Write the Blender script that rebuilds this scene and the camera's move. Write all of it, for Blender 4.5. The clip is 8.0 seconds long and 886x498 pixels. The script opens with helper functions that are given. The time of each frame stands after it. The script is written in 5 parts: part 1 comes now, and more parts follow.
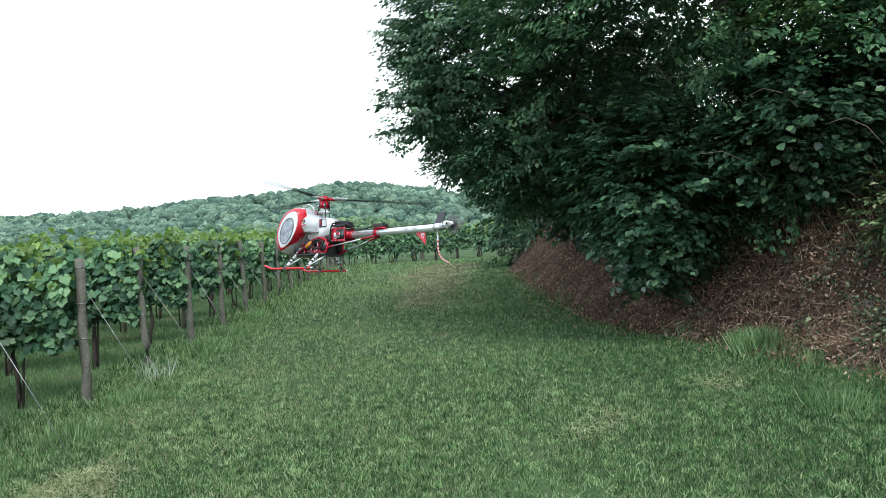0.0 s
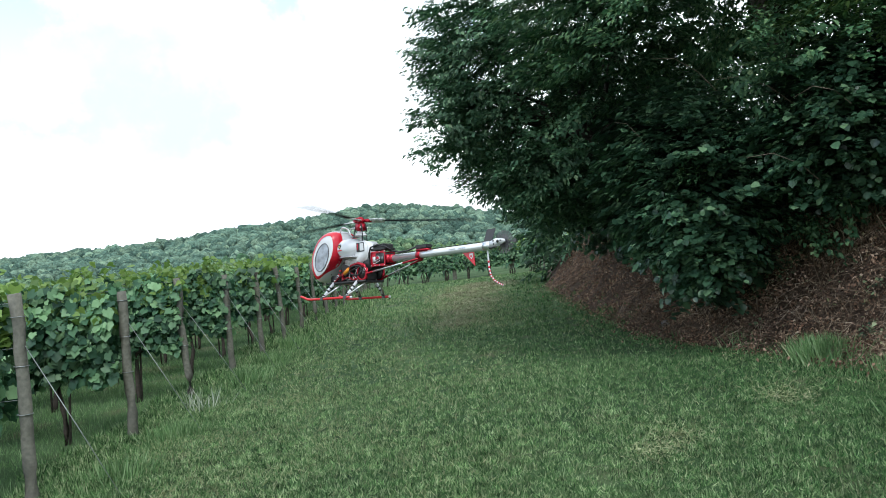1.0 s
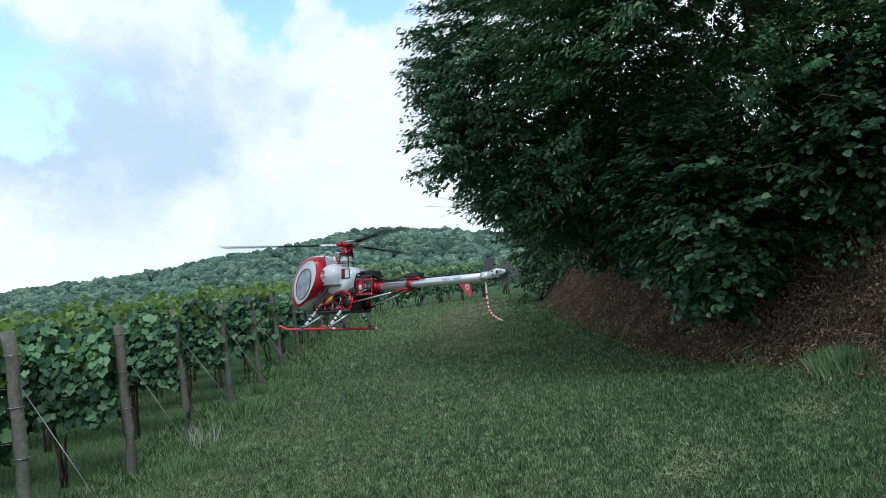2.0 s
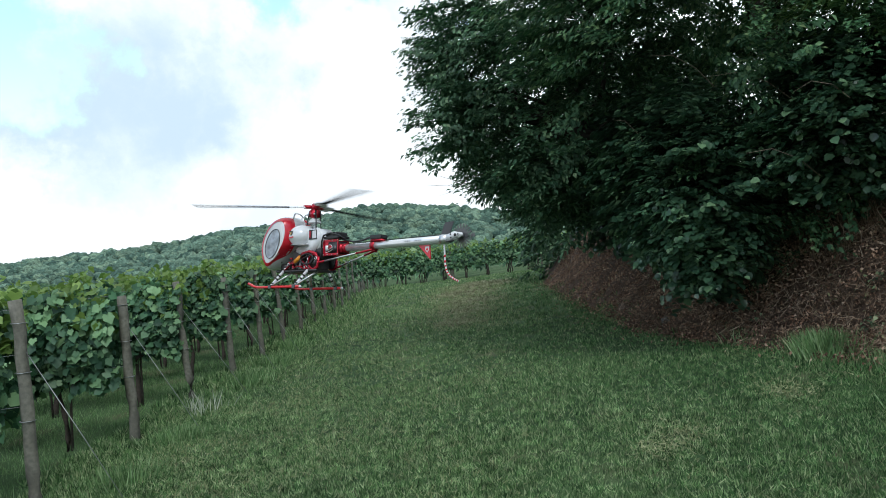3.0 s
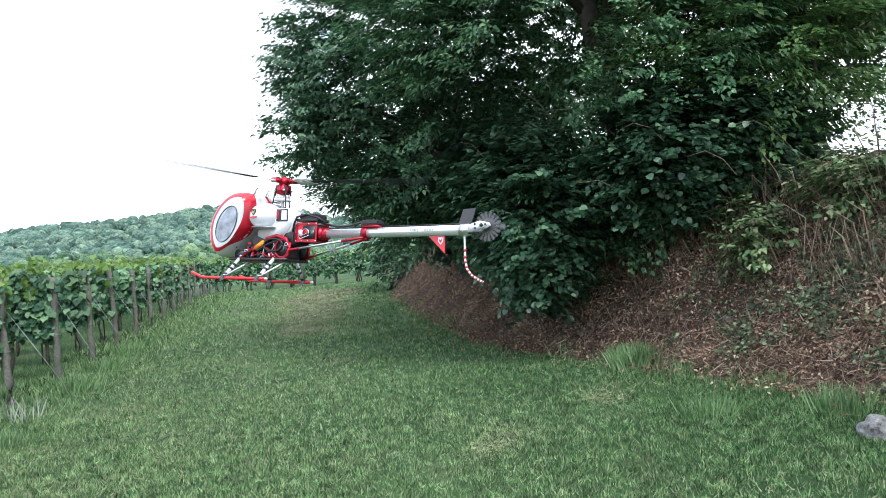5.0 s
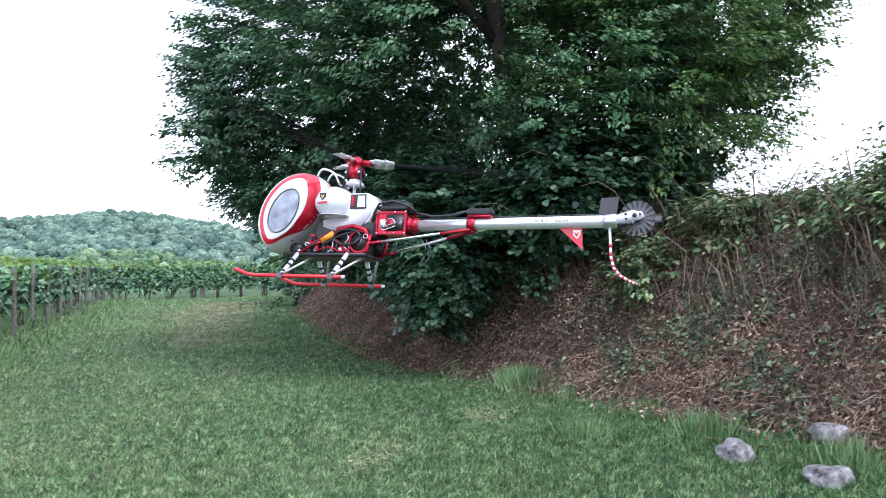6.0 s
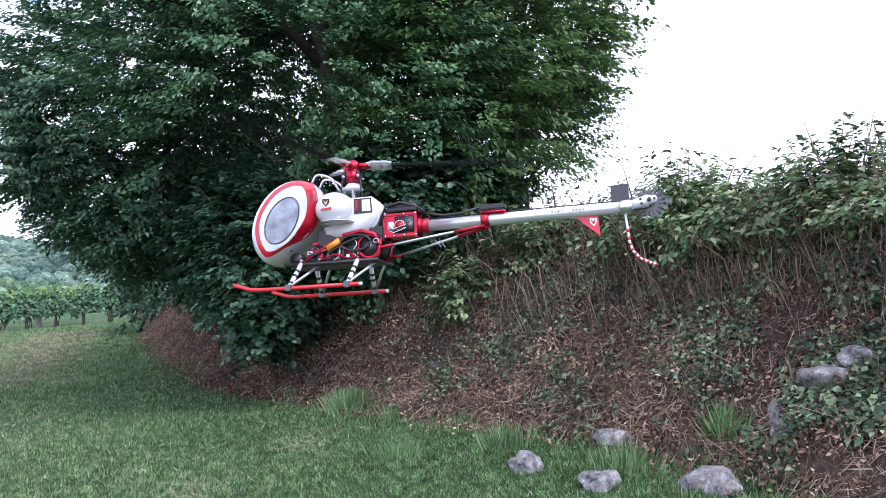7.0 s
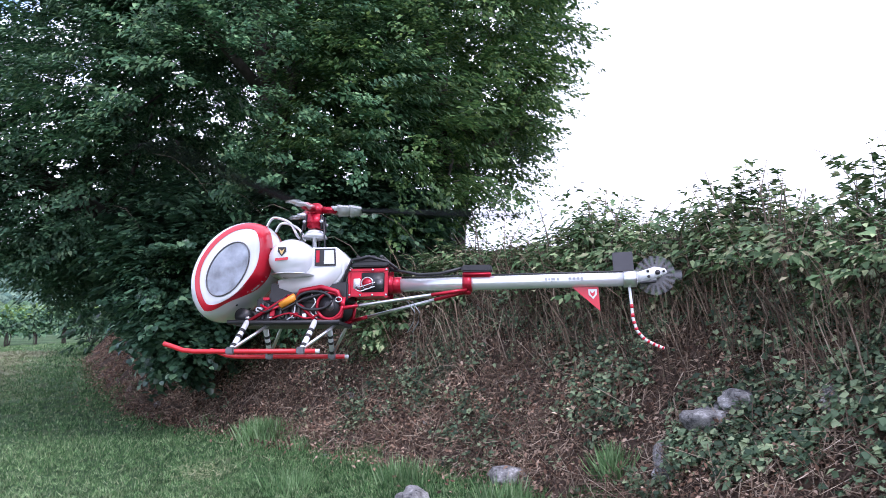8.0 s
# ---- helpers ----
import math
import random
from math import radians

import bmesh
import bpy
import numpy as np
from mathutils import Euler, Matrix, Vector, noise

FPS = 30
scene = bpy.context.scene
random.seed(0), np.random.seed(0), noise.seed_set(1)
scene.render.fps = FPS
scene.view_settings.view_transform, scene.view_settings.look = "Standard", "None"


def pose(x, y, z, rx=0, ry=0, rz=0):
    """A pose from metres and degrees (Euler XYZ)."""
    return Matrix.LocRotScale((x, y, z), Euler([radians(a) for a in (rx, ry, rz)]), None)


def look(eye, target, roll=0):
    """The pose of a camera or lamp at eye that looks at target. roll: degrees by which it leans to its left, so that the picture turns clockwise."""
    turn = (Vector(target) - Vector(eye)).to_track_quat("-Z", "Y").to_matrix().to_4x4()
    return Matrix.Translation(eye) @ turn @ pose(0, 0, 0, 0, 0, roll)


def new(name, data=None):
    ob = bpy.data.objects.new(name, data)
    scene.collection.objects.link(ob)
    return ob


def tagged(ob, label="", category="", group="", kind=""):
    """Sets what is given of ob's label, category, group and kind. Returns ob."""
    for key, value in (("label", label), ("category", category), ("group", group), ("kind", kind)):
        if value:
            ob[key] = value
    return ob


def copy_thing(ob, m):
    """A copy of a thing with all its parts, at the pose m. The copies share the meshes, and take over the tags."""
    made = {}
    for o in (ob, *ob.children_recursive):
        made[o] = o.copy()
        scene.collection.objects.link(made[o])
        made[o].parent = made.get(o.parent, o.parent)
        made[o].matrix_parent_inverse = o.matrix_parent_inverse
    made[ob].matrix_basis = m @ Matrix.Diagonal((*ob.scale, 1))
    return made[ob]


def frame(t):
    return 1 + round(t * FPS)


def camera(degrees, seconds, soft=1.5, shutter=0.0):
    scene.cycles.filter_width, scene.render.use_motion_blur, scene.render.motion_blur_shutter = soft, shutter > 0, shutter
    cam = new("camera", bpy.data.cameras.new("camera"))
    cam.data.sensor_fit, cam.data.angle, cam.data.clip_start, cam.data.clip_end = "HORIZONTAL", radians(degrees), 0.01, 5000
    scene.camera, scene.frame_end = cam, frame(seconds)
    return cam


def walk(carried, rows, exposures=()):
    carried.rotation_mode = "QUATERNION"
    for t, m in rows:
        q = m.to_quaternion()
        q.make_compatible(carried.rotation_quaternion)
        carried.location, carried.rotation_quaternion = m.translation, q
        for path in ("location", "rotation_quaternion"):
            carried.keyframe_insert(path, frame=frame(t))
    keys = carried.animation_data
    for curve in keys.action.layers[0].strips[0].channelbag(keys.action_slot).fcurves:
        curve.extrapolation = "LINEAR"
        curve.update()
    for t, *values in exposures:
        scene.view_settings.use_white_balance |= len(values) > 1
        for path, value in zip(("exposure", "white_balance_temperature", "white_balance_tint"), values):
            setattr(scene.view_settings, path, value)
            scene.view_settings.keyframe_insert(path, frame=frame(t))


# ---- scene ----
cam = camera(63.0, 8.0, soft=0.5, shutter=0.14)
PATH = [
    (0, (0.0, 0.001, 1.598), (-0.009, 2.001, 1.597), -2.2),
    (0.5, (-0.013, 0.025, 1.547), (-0.017, 2.024, 1.611), -2.6),
    (1, (-0.149, 0.174, 1.604), (-0.235, 2.171, 1.66), -4.6),
    (1.5, (-0.338, 0.358, 1.604), (-0.451, 2.352, 1.721), -5.2),
    (1.7, (-0.366, 0.407, 1.625), (-0.408, 2.403, 1.748), -6.3),
    (2.8, (-0.183, 0.196, 1.621), (-0.283, 2.193, 1.683), -6.3),
    (3, (-0.19, 0.185, 1.616), (-0.267, 2.183, 1.669), -5.4),
    (3.5, (-0.157, 0.22, 1.624), (-0.159, 2.22, 1.637), -4.4),
    (4, (-0.126, 0.21, 1.639), (-0.014, 2.207, 1.666), -2.9),
    (4.2, (-0.13, 0.202, 1.646), (0.023, 2.196, 1.68), -2.7),
    (5.3, (-0.204, -0.173, 1.63), (0.181, 1.79, 1.679), -3.2),
    (5.5, (-0.197, -0.174, 1.651), (0.212, 1.784, 1.686), -2.9),
    (6, (-0.006, -0.166, 1.545), (0.56, 1.749, 1.65), 0.0),
    (6.2, (0.062, -0.243, 1.537), (0.745, 1.629, 1.705), 0.4),
    (6.5, (0.206, -0.423, 1.602), (1.038, 1.387, 1.774), -2.9),
    (6.6, (0.367, -0.448, 1.606), (1.169, 1.379, 1.735), -2.9),
    (7, (0.455, -0.55, 1.701), (1.354, 1.233, 1.826), -2.6),
    (7.4, (0.79, -0.58, 1.632), (1.614, 1.235, 1.795), -0.2),
    (7.5, (0.765, -0.636, 1.665), (1.637, 1.156, 1.83), -0.5),
    (7.8, (0.965, -0.729, 1.657), (1.881, 1.036, 1.867), -0.0),
    (8, (1.037, -0.838, 1.654), (1.99, 0.907, 1.872), -0.5),
]
EXPOSURES = [(0, 0.43, 6250, 7), (0.8, 0.38, 6250, 7), (1.5, -0.45, 5800, 5), (2.8, -0.3, 6100, 6), (3.5, -0.13, 6250, 7), (4.2, 0.02, 6400, 8), (5.3, 0.88, 5900, 15), (6.5, 0.8, 5780, 25), (8, 0.7, 5720, 28)]
walk(cam, [(t, look(eye, target, roll)) for t, eye, target, roll in PATH], EXPOSURES)


# ---- light ----
SUN_AZ, SUN_EL = 162.0, 53.0      # degrees: azimuth from +y towards +x, and height
world = bpy.data.worlds.new("sky")
scene.world = world
world.use_nodes = True


def node(tree, kind, **props):
    n = tree.nodes.new(kind)
    for k, v in props.items():
        if k == "inputs":
            for name, value in v.items():
                n.inputs[name].default_value = value
        else:
            setattr(n, k, v)
    return n


def ramp(tree, stops):
    r = node(tree, "ShaderNodeValToRGB")
    els = r.color_ramp.elements
    while len(els) < len(stops):
        els.new(0.5)
    for e, (p, c) in zip(els, stops):
        e.position, e.color = p, (*c, 1)
    return r


# clouds by the way they lie: middle, reach; openings of blue between them, and their shaded undersides
BLUE_GAPS = [((-0.54, 0.78, 0.33), 0.10), ((-0.24, 0.87, 0.40), 0.085), ((-0.06, 0.92, 0.38), 0.07), ((-0.75, 0.55, 0.45), 0.2), ((-0.3, -0.6, 0.75), 0.3), ((0.6, -0.5, 0.6), 0.2)]
SHADED = [((-0.465, 0.86, 0.25), 0.10), ((-0.40, 0.885, 0.24), 0.10), ((-0.33, 0.92, 0.225), 0.085), ((-0.52, 0.83, 0.22), 0.07), ((-0.9, 0.3, 0.3), 0.2), ((0.3, -0.9, 0.35), 0.25), ((0.1, 0.2, 0.95), 0.2)]


def build_sky():
    tree = world.node_tree
    tree.nodes.clear()
    link = tree.links.new
    out = node(tree, "ShaderNodeOutputWorld")
    sky = node(tree, "ShaderNodeTexSky", sky_type="NISHITA", sun_disc=False)
    sky.sun_elevation, sky.sun_rotation = radians(SUN_EL), radians(SUN_AZ)
    co = node(tree, "ShaderNodeTexCoord")
    ragged = node(tree, "ShaderNodeTexNoise", inputs={"Scale": 6.5, "Detail": 8.0, "Roughness": 0.6})
    shift = node(tree, "ShaderNodeVectorMath", operation="MULTIPLY_ADD")
    shift.inputs[1].default_value = (0.46, 0.46, 0.30)
    centre = node(tree, "ShaderNodeVectorMath", operation="SUBTRACT")
    centre.inputs[1].default_value = (0.23, 0.23, 0.15)
    link(co.outputs["Generated"], ragged.inputs["Vector"])
    link(ragged.outputs["Color"], shift.inputs[0])
    link(co.outputs["Generated"], shift.inputs[2])
    link(shift.outputs[0], centre.inputs[0])

    def mask(spots, soft):
        last = None
        for way, reach in spots:
            far = node(tree, "ShaderNodeVectorMath", operation="DISTANCE")
            far.inputs[1].default_value = Vector(way).normalized()
            link(centre.outputs[0], far.inputs[0])
            m = node(tree, "ShaderNodeMapRange", interpolation_type="SMOOTHSTEP", inputs={"From Min": reach * (1 + soft), "From Max": reach * (1 - soft), "To Min": 0.0, "To Max": 1.0})
            link(far.outputs["Value"], m.inputs["Value"])
            if last is None:
                last = m.outputs["Result"]
            else:
                top = node(tree, "ShaderNodeMath", operation="MAXIMUM")
                link(last, top.inputs[0])
                link(m.outputs["Result"], top.inputs[1])
                last = top.outputs[0]
        return last

    billow = node(tree, "ShaderNodeTexNoise", inputs={"Scale": 5.0, "Detail": 7.0, "Roughness": 0.55})
    link(centre.outputs[0], billow.inputs["Vector"])
    white = ramp(tree, [(0.32, (0.80, 0.86, 0.94)), (0.55, (0.97, 0.99, 1.01))])
    link(billow.outputs["Fac"], white.inputs["Fac"])
    dark = node(tree, "ShaderNodeMix", data_type="RGBA")
    dark.inputs[7].default_value = (0.58, 0.69, 0.82, 1)
    link(mask(SHADED, 0.75), dark.inputs[0])
    link(white.outputs["Color"], dark.inputs[6])
    lit = node(tree, "ShaderNodeMix", data_type="RGBA", blend_type="MULTIPLY", inputs={0: 1.0})
    lit.inputs[7].default_value = (0.33, 0.325, 0.31, 1)
    mix = node(tree, "ShaderNodeMix", data_type="RGBA")
    back = node(tree, "ShaderNodeBackground", inputs={"Strength": 1.45})
    link(sky.outputs["Color"], lit.inputs[6])
    link(mask(BLUE_GAPS, 0.35), mix.inputs[0])
    link(dark.outputs[2], mix.inputs[6])
    link(lit.outputs[2], mix.inputs[7])
    link(mix.outputs[2], back.inputs["Color"])
    link(back.outputs["Background"], out.inputs["Surface"])


build_sky()
sun = new("sun", bpy.data.lights.new("sun", "SUN"))
sun.data.energy, sun.data.angle, sun.data.color = 1.5, radians(14), (1.0, 0.95, 0.86)
sun_way = Vector((math.sin(radians(SUN_AZ)) * math.cos(radians(SUN_EL)), math.cos(radians(SUN_AZ)) * math.cos(radians(SUN_EL)), math.sin(radians(SUN_EL))))
sun.matrix_world = look(sun_way * 50, (0, 0, 0))


# ---- materials ----
def start_material(name, rough=0.6, metal=0.0, spec=0.5):
    m = bpy.data.materials.new(name)
    m.use_nodes = True
    b = m.node_tree.nodes["Principled BSDF"]
    b.inputs["Roughness"].default_value, b.inputs["Metallic"].default_value = rough, metal
    b.inputs["Specular IOR Level"].default_value = spec
    return m, m.node_tree, b


def plain(name, colour, rough=0.5, metal=0.0, grain=40.0, vary=0.12, bump=0.05, spec=0.5, coat=0.0):
    """A worn, slightly uneven surface of one colour."""
    m, tree, b = start_material(name, rough, metal, spec)
    link = tree.links.new
    co = node(tree, "ShaderNodeTexCoord")
    n1 = node(tree, "ShaderNodeTexNoise", inputs={"Scale": grain, "Detail": 5.0})
    n2 = node(tree, "ShaderNodeTexNoise", inputs={"Scale": grain * 0.15, "Detail": 3.0})
    add = node(tree, "ShaderNodeMath", operation="MULTIPLY")
    r = ramp(tree, [(0.1, tuple(c * (1 - vary) for c in colour)), (0.45, tuple(min(1, c * (1 + vary)) for c in colour))])
    link(co.outputs["Object"], n1.inputs["Vector"])
    link(co.outputs["Object"], n2.inputs["Vector"])
    link(n1.outputs["Fac"], add.inputs[0])
    link(n2.outputs["Fac"], add.inputs[1])
    link(add.outputs[0], r.inputs["Fac"])
    link(r.outputs["Color"], b.inputs["Base Color"])
    if bump:
        bm = node(tree, "ShaderNodeBump", inputs={"Strength": bump, "Distance": 0.01})
        link(n1.outputs["Fac"], bm.inputs["Height"])
        link(bm.outputs["Normal"], b.inputs["Normal"])
    b.inputs["Coat Weight"].default_value = coat
    return m


def leaf_material(name, stops, rough=0.45, through_light=0.3, patch=0.5, spec=0.4, swing=0.35):
    """Leaves: a colour by leaf, darker and lighter patches, some light through the blade."""
    m, tree, b = start_material(name, rough, 0.0, spec)
    link = tree.links.new
    geo = node(tree, "ShaderNodeNewGeometry")
    r = ramp(tree, stops)
    co = node(tree, "ShaderNodeTexCoord")
    n = node(tree, "ShaderNodeTexNoise", inputs={"Scale": patch, "Detail": 3.0})
    hue = node(tree, "ShaderNodeHueSaturation")
    val = node(tree, "ShaderNodeMapRange", inputs={"From Min": 0.3, "From Max": 0.7, "To Min": 1 - swing, "To Max": 1 + swing})
    link(geo.outputs["Random Per Island"], r.inputs["Fac"])
    link(co.outputs["Object"], n.inputs["Vector"])
    link(n.outputs["Fac"], val.inputs["Value"])
    link(val.outputs["Result"], hue.inputs["Value"])
    link(r.outputs["Color"], hue.inputs["Color"])
    link(hue.outputs["Color"], b.inputs["Base Color"])
    tr = node(tree, "ShaderNodeBsdfTranslucent")
    link(hue.outputs["Color"], tr.inputs["Color"])
    mix = node(tree, "ShaderNodeMixShader", inputs={0: through_light})
    out = tree.nodes["Material Output"]
    link(b.outputs["BSDF"], mix.inputs[1])
    link(tr.outputs["BSDF"], mix.inputs[2])
    link(mix.outputs["Shader"], out.inputs["Surface"])
    return m


def ground_material():
    m, tree, b = start_material("mown_grass_ground", 0.9, 0, 0.2)
    link = tree.links.new
    co = node(tree, "ShaderNodeTexCoord")
    fine = node(tree, "ShaderNodeTexNoise", inputs={"Scale": 60.0, "Detail": 6.0, "Roughness": 0.8})
    mid = node(tree, "ShaderNodeTexNoise", inputs={"Scale": 1.1, "Detail": 5.0})
    wide = node(tree, "ShaderNodeTexNoise", inputs={"Scale": 0.33, "Detail": 4.0})
    g = ramp(tree, [(0.33, (0.012, 0.027, 0.011)), (0.5, (0.05, 0.10, 0.038)), (0.67, (0.165, 0.25, 0.105))])
    d = ramp(tree, [(0.3, (0.10, 0.095, 0.05)), (0.7, (0.21, 0.20, 0.12))])
    k = ramp(tree, [(0.56, (0, 0, 0)), (0.7, (0.75, 0.75, 0.75))])
    mix = node(tree, "ShaderNodeMix", data_type="RGBA")
    for n in (fine, mid, wide):
        link(co.outputs["Object"], n.inputs["Vector"])
    add = node(tree, "ShaderNodeMath", operation="ADD")
    half = node(tree, "ShaderNodeMath", operation="MULTIPLY", inputs={1: 0.5})
    link(fine.outputs["Fac"], add.inputs[0])
    link(wide.outputs["Fac"], add.inputs[1])
    link(add.outputs[0], half.inputs[0])
    link(half.outputs[0], g.inputs["Fac"])
    link(fine.outputs["Fac"], d.inputs["Fac"])
    link(mid.outputs["Fac"], k.inputs["Fac"])
    link(k.outputs["Color"], mix.inputs[0])
    link(g.outputs["Color"], mix.inputs[6])
    link(d.outputs["Color"], mix.inputs[7])
    link(mix.outputs[2], b.inputs["Base Color"])
    bm = node(tree, "ShaderNodeBump", inputs={"Strength": 0.8, "Distance": 0.04})
    link(fine.outputs["Fac"], bm.inputs["Height"])
    link(bm.outputs["Normal"], b.inputs["Normal"])
    return m


def litter_material():
    m, tree, b = start_material("dry_leaf_litter_soil", 0.95, 0, 0.15)
    link = tree.links.new
    co = node(tree, "ShaderNodeTexCoord")
    n = node(tree, "ShaderNodeTexNoise", inputs={"Scale": 9.0, "Detail": 8.0, "Roughness": 0.7})
    r = ramp(tree, [(0.3, (0.024, 0.017, 0.013)), (0.5, (0.075, 0.053, 0.04)), (0.72, (0.15, 0.11, 0.084))])
    link(co.outputs["Object"], n.inputs["Vector"])
    link(n.outputs["Fac"], r.inputs["Fac"])
    link(r.outputs["Color"], b.inputs["Base Color"])
    bm = node(tree, "ShaderNodeBump", inputs={"Strength": 0.9, "Distance": 0.05})
    link(n.outputs["Fac"], bm.inputs["Height"])
    link(bm.outputs["Normal"], b.inputs["Normal"])
    return m


def forest_material(name, stops):
    m, tree, b = start_material(name, 0.95, 0, 0.1)
    link = tree.links.new
    geo = node(tree, "ShaderNodeNewGeometry")
    co = node(tree, "ShaderNodeTexCoord")
    base = ramp(tree, stops)
    fine = node(tree, "ShaderNodeTexNoise", inputs={"Scale": 0.55, "Detail": 6.0, "Roughness": 0.75})
    wide = node(tree, "ShaderNodeTexNoise", inputs={"Scale": 0.02, "Detail": 3.0})
    val = node(tree, "ShaderNodeMapRange", inputs={"From Min": 0.35, "From Max": 0.65, "To Min": 0.35, "To Max": 1.6})
    val2 = node(tree, "ShaderNodeMapRange", inputs={"From Min": 0.35, "From Max": 0.65, "To Min": 0.8, "To Max": 1.2})
    mul = node(tree, "ShaderNodeMath", operation="MULTIPLY")
    hue = node(tree, "ShaderNodeHueSaturation")
    for n in (fine, wide):
        link(co.outputs["Object"], n.inputs["Vector"])
    link(fine.outputs["Fac"], val.inputs["Value"])
    link(wide.outputs["Fac"], val2.inputs["Value"])
    link(val.outputs["Result"], mul.inputs[0])
    link(val2.outputs["Result"], mul.inputs[1])
    link(geo.outputs["Random Per Island"], base.inputs["Fac"])
    link(base.outputs["Color"], hue.inputs["Color"])
    link(mul.outputs[0], hue.inputs["Value"])
    link(hue.outputs["Color"], b.inputs["Base Color"])
    bm = node(tree, "ShaderNodeBump", inputs={"Strength": 1.0, "Distance": 1.6})
    link(fine.outputs["Fac"], bm.inputs["Height"])
    link(bm.outputs["Normal"], b.inputs["Normal"])
    return m


def stone_material():
    """Grey stone with pale lichen and dark pits."""
    m, tree, b = start_material("field_stone", 0.92, 0, 0.2)
    link = tree.links.new
    co = node(tree, "ShaderNodeTexCoord")
    fine = node(tree, "ShaderNodeTexNoise", inputs={"Scale": 34.0, "Detail": 9.0, "Roughness": 0.8})
    wide = node(tree, "ShaderNodeTexNoise", inputs={"Scale": 7.0, "Detail": 4.0})
    r = ramp(tree, [(0.40, (0.06, 0.06, 0.06)), (0.46, (0.19, 0.187, 0.18)), (0.53, (0.29, 0.285, 0.275)), (0.60, (0.58, 0.57, 0.55))])
    mix = node(tree, "ShaderNodeMix", inputs={0: 0.45})
    for n in (fine, wide):
        link(co.outputs["Object"], n.inputs["Vector"])
    link(fine.outputs["Fac"], mix.inputs[2])
    link(wide.outputs["Fac"], mix.inputs[3])
    link(mix.outputs[0], r.inputs["Fac"])
    link(r.outputs["Color"], b.inputs["Base Color"])
    bm = node(tree, "ShaderNodeBump", inputs={"Strength": 1.0, "Distance": 0.02})
    link(fine.outputs["Fac"], bm.inputs["Height"])
    link(bm.outputs["Normal"], b.inputs["Normal"])
    return m


GROUND = ground_material()
LITTER = litter_material()
GRASS = leaf_material("grass_blades", [(0.0, (0.016, 0.045, 0.018)), (0.35, (0.074, 0.16, 0.055)), (0.7, (0.215, 0.35, 0.145)), (0.93, (0.46, 0.54, 0.31))], 0.6, 0.3, 9.0, 0.15, 0.5)
# richer green, also darkened to stand for the trees' shade
SHADE_LUSH_GRASS = leaf_material("shade_lush_grass_blades", [(0.0, (0.012, 0.04, 0.016)), (0.35, (0.05, 0.125, 0.042)), (0.75, (0.145, 0.27, 0.1)), (0.95, (0.33, 0.43, 0.22))], 0.6, 0.3, 9.0, 0.15, 0.5)
TALL_GRASS = leaf_material("tall_grass_blades", [(0.0, (0.06, 0.14, 0.05)), (0.7, (0.19, 0.32, 0.13)), (1.0, (0.34, 0.46, 0.25))], 0.55, 0.3, 4.0, 0.2)
TREE_LEAF = leaf_material("broadleaf_tree_leaves", [(0.0, (0.03, 0.08, 0.042)), (0.6, (0.08, 0.172, 0.09)), (0.93, (0.165, 0.29, 0.15)), (1.0, (0.22, 0.31, 0.17))], 0.5, 0.25, 0.9, 0.35, 0.5)
YELLOW_LEAF = leaf_material("light_green_tree_leaves", [(0.0, (0.035, 0.09, 0.028)), (0.7, (0.092, 0.182, 0.058)), (1.0, (0.2, 0.29, 0.085))], 0.5, 0.35, 1.1, 0.3, 0.5)
MID_LEAF = leaf_material("mid_green_tree_leaves", [(0.0, (0.028, 0.082, 0.04)), (0.6, (0.08, 0.178, 0.082)), (0.93, (0.175, 0.3, 0.135)), (1.0, (0.26, 0.36, 0.17))], 0.52, 0.25, 0.9, 0.3, 0.5)
HAZEL_LEAF = leaf_material("hazel_leaves", [(0.0, (0.022, 0.058, 0.034)), (0.7, (0.058, 0.13, 0.068)), (1.0, (0.16, 0.27, 0.14))], 0.38, 0.28, 1.2, 0.6, 0.5)
BRAMBLE_LEAF = leaf_material("bramble_leaves", [(0.0, (0.035, 0.075, 0.028)), (0.5, (0.095, 0.165, 0.07)), (0.85, (0.23, 0.3, 0.14)), (1.0, (0.3, 0.26, 0.17))], 0.55, 0.25, 1.6, 0.2, 0.55)
IVY_LEAF = leaf_material("ivy_leaves", [(0.0, (0.02, 0.042, 0.022)), (0.6, (0.085, 0.135, 0.07)), (1.0, (0.27, 0.33, 0.18))], 0.5, 0.15, 2.2, 0.25, 0.5)
DRY_LEAF = leaf_material("dry_fallen_leaves", [(0.0, (0.04, 0.024, 0.017)), (0.35, (0.16, 0.092, 0.06)), (0.7, (0.31, 0.2, 0.135)), (0.95, (0.5, 0.38, 0.28)), (1.0, (0.14, 0.18, 0.07))], 0.8, 0.12, 1.6, 0.2, 0.5)
VINE_LEAF = leaf_material("grapevine_leaves", [(0.0, (0.018, 0.06, 0.034)), (0.5, (0.07, 0.165, 0.08)), (1.0, (0.2, 0.345, 0.165))], 0.5, 0.22, 1.6, 0.35, 0.5)
VINE_YOUNG = leaf_material("young_grapevine_leaves", [(0.0, (0.10, 0.2, 0.04)), (1.0, (0.24, 0.36, 0.09))], 0.5, 0.4, 0.9, 0.4)
HAY = leaf_material("dry_cut_grass", [(0.0, (0.17, 0.21, 0.09)), (1.0, (0.40, 0.42, 0.25))], 0.8, 0.2, 2.0, 0.2)
DIRT = leaf_material("trodden_pale_straw", [(0.0, (0.17, 0.185, 0.105)), (1.0, (0.34, 0.34, 0.22))], 0.9, 0.1, 2.0, 0.1)
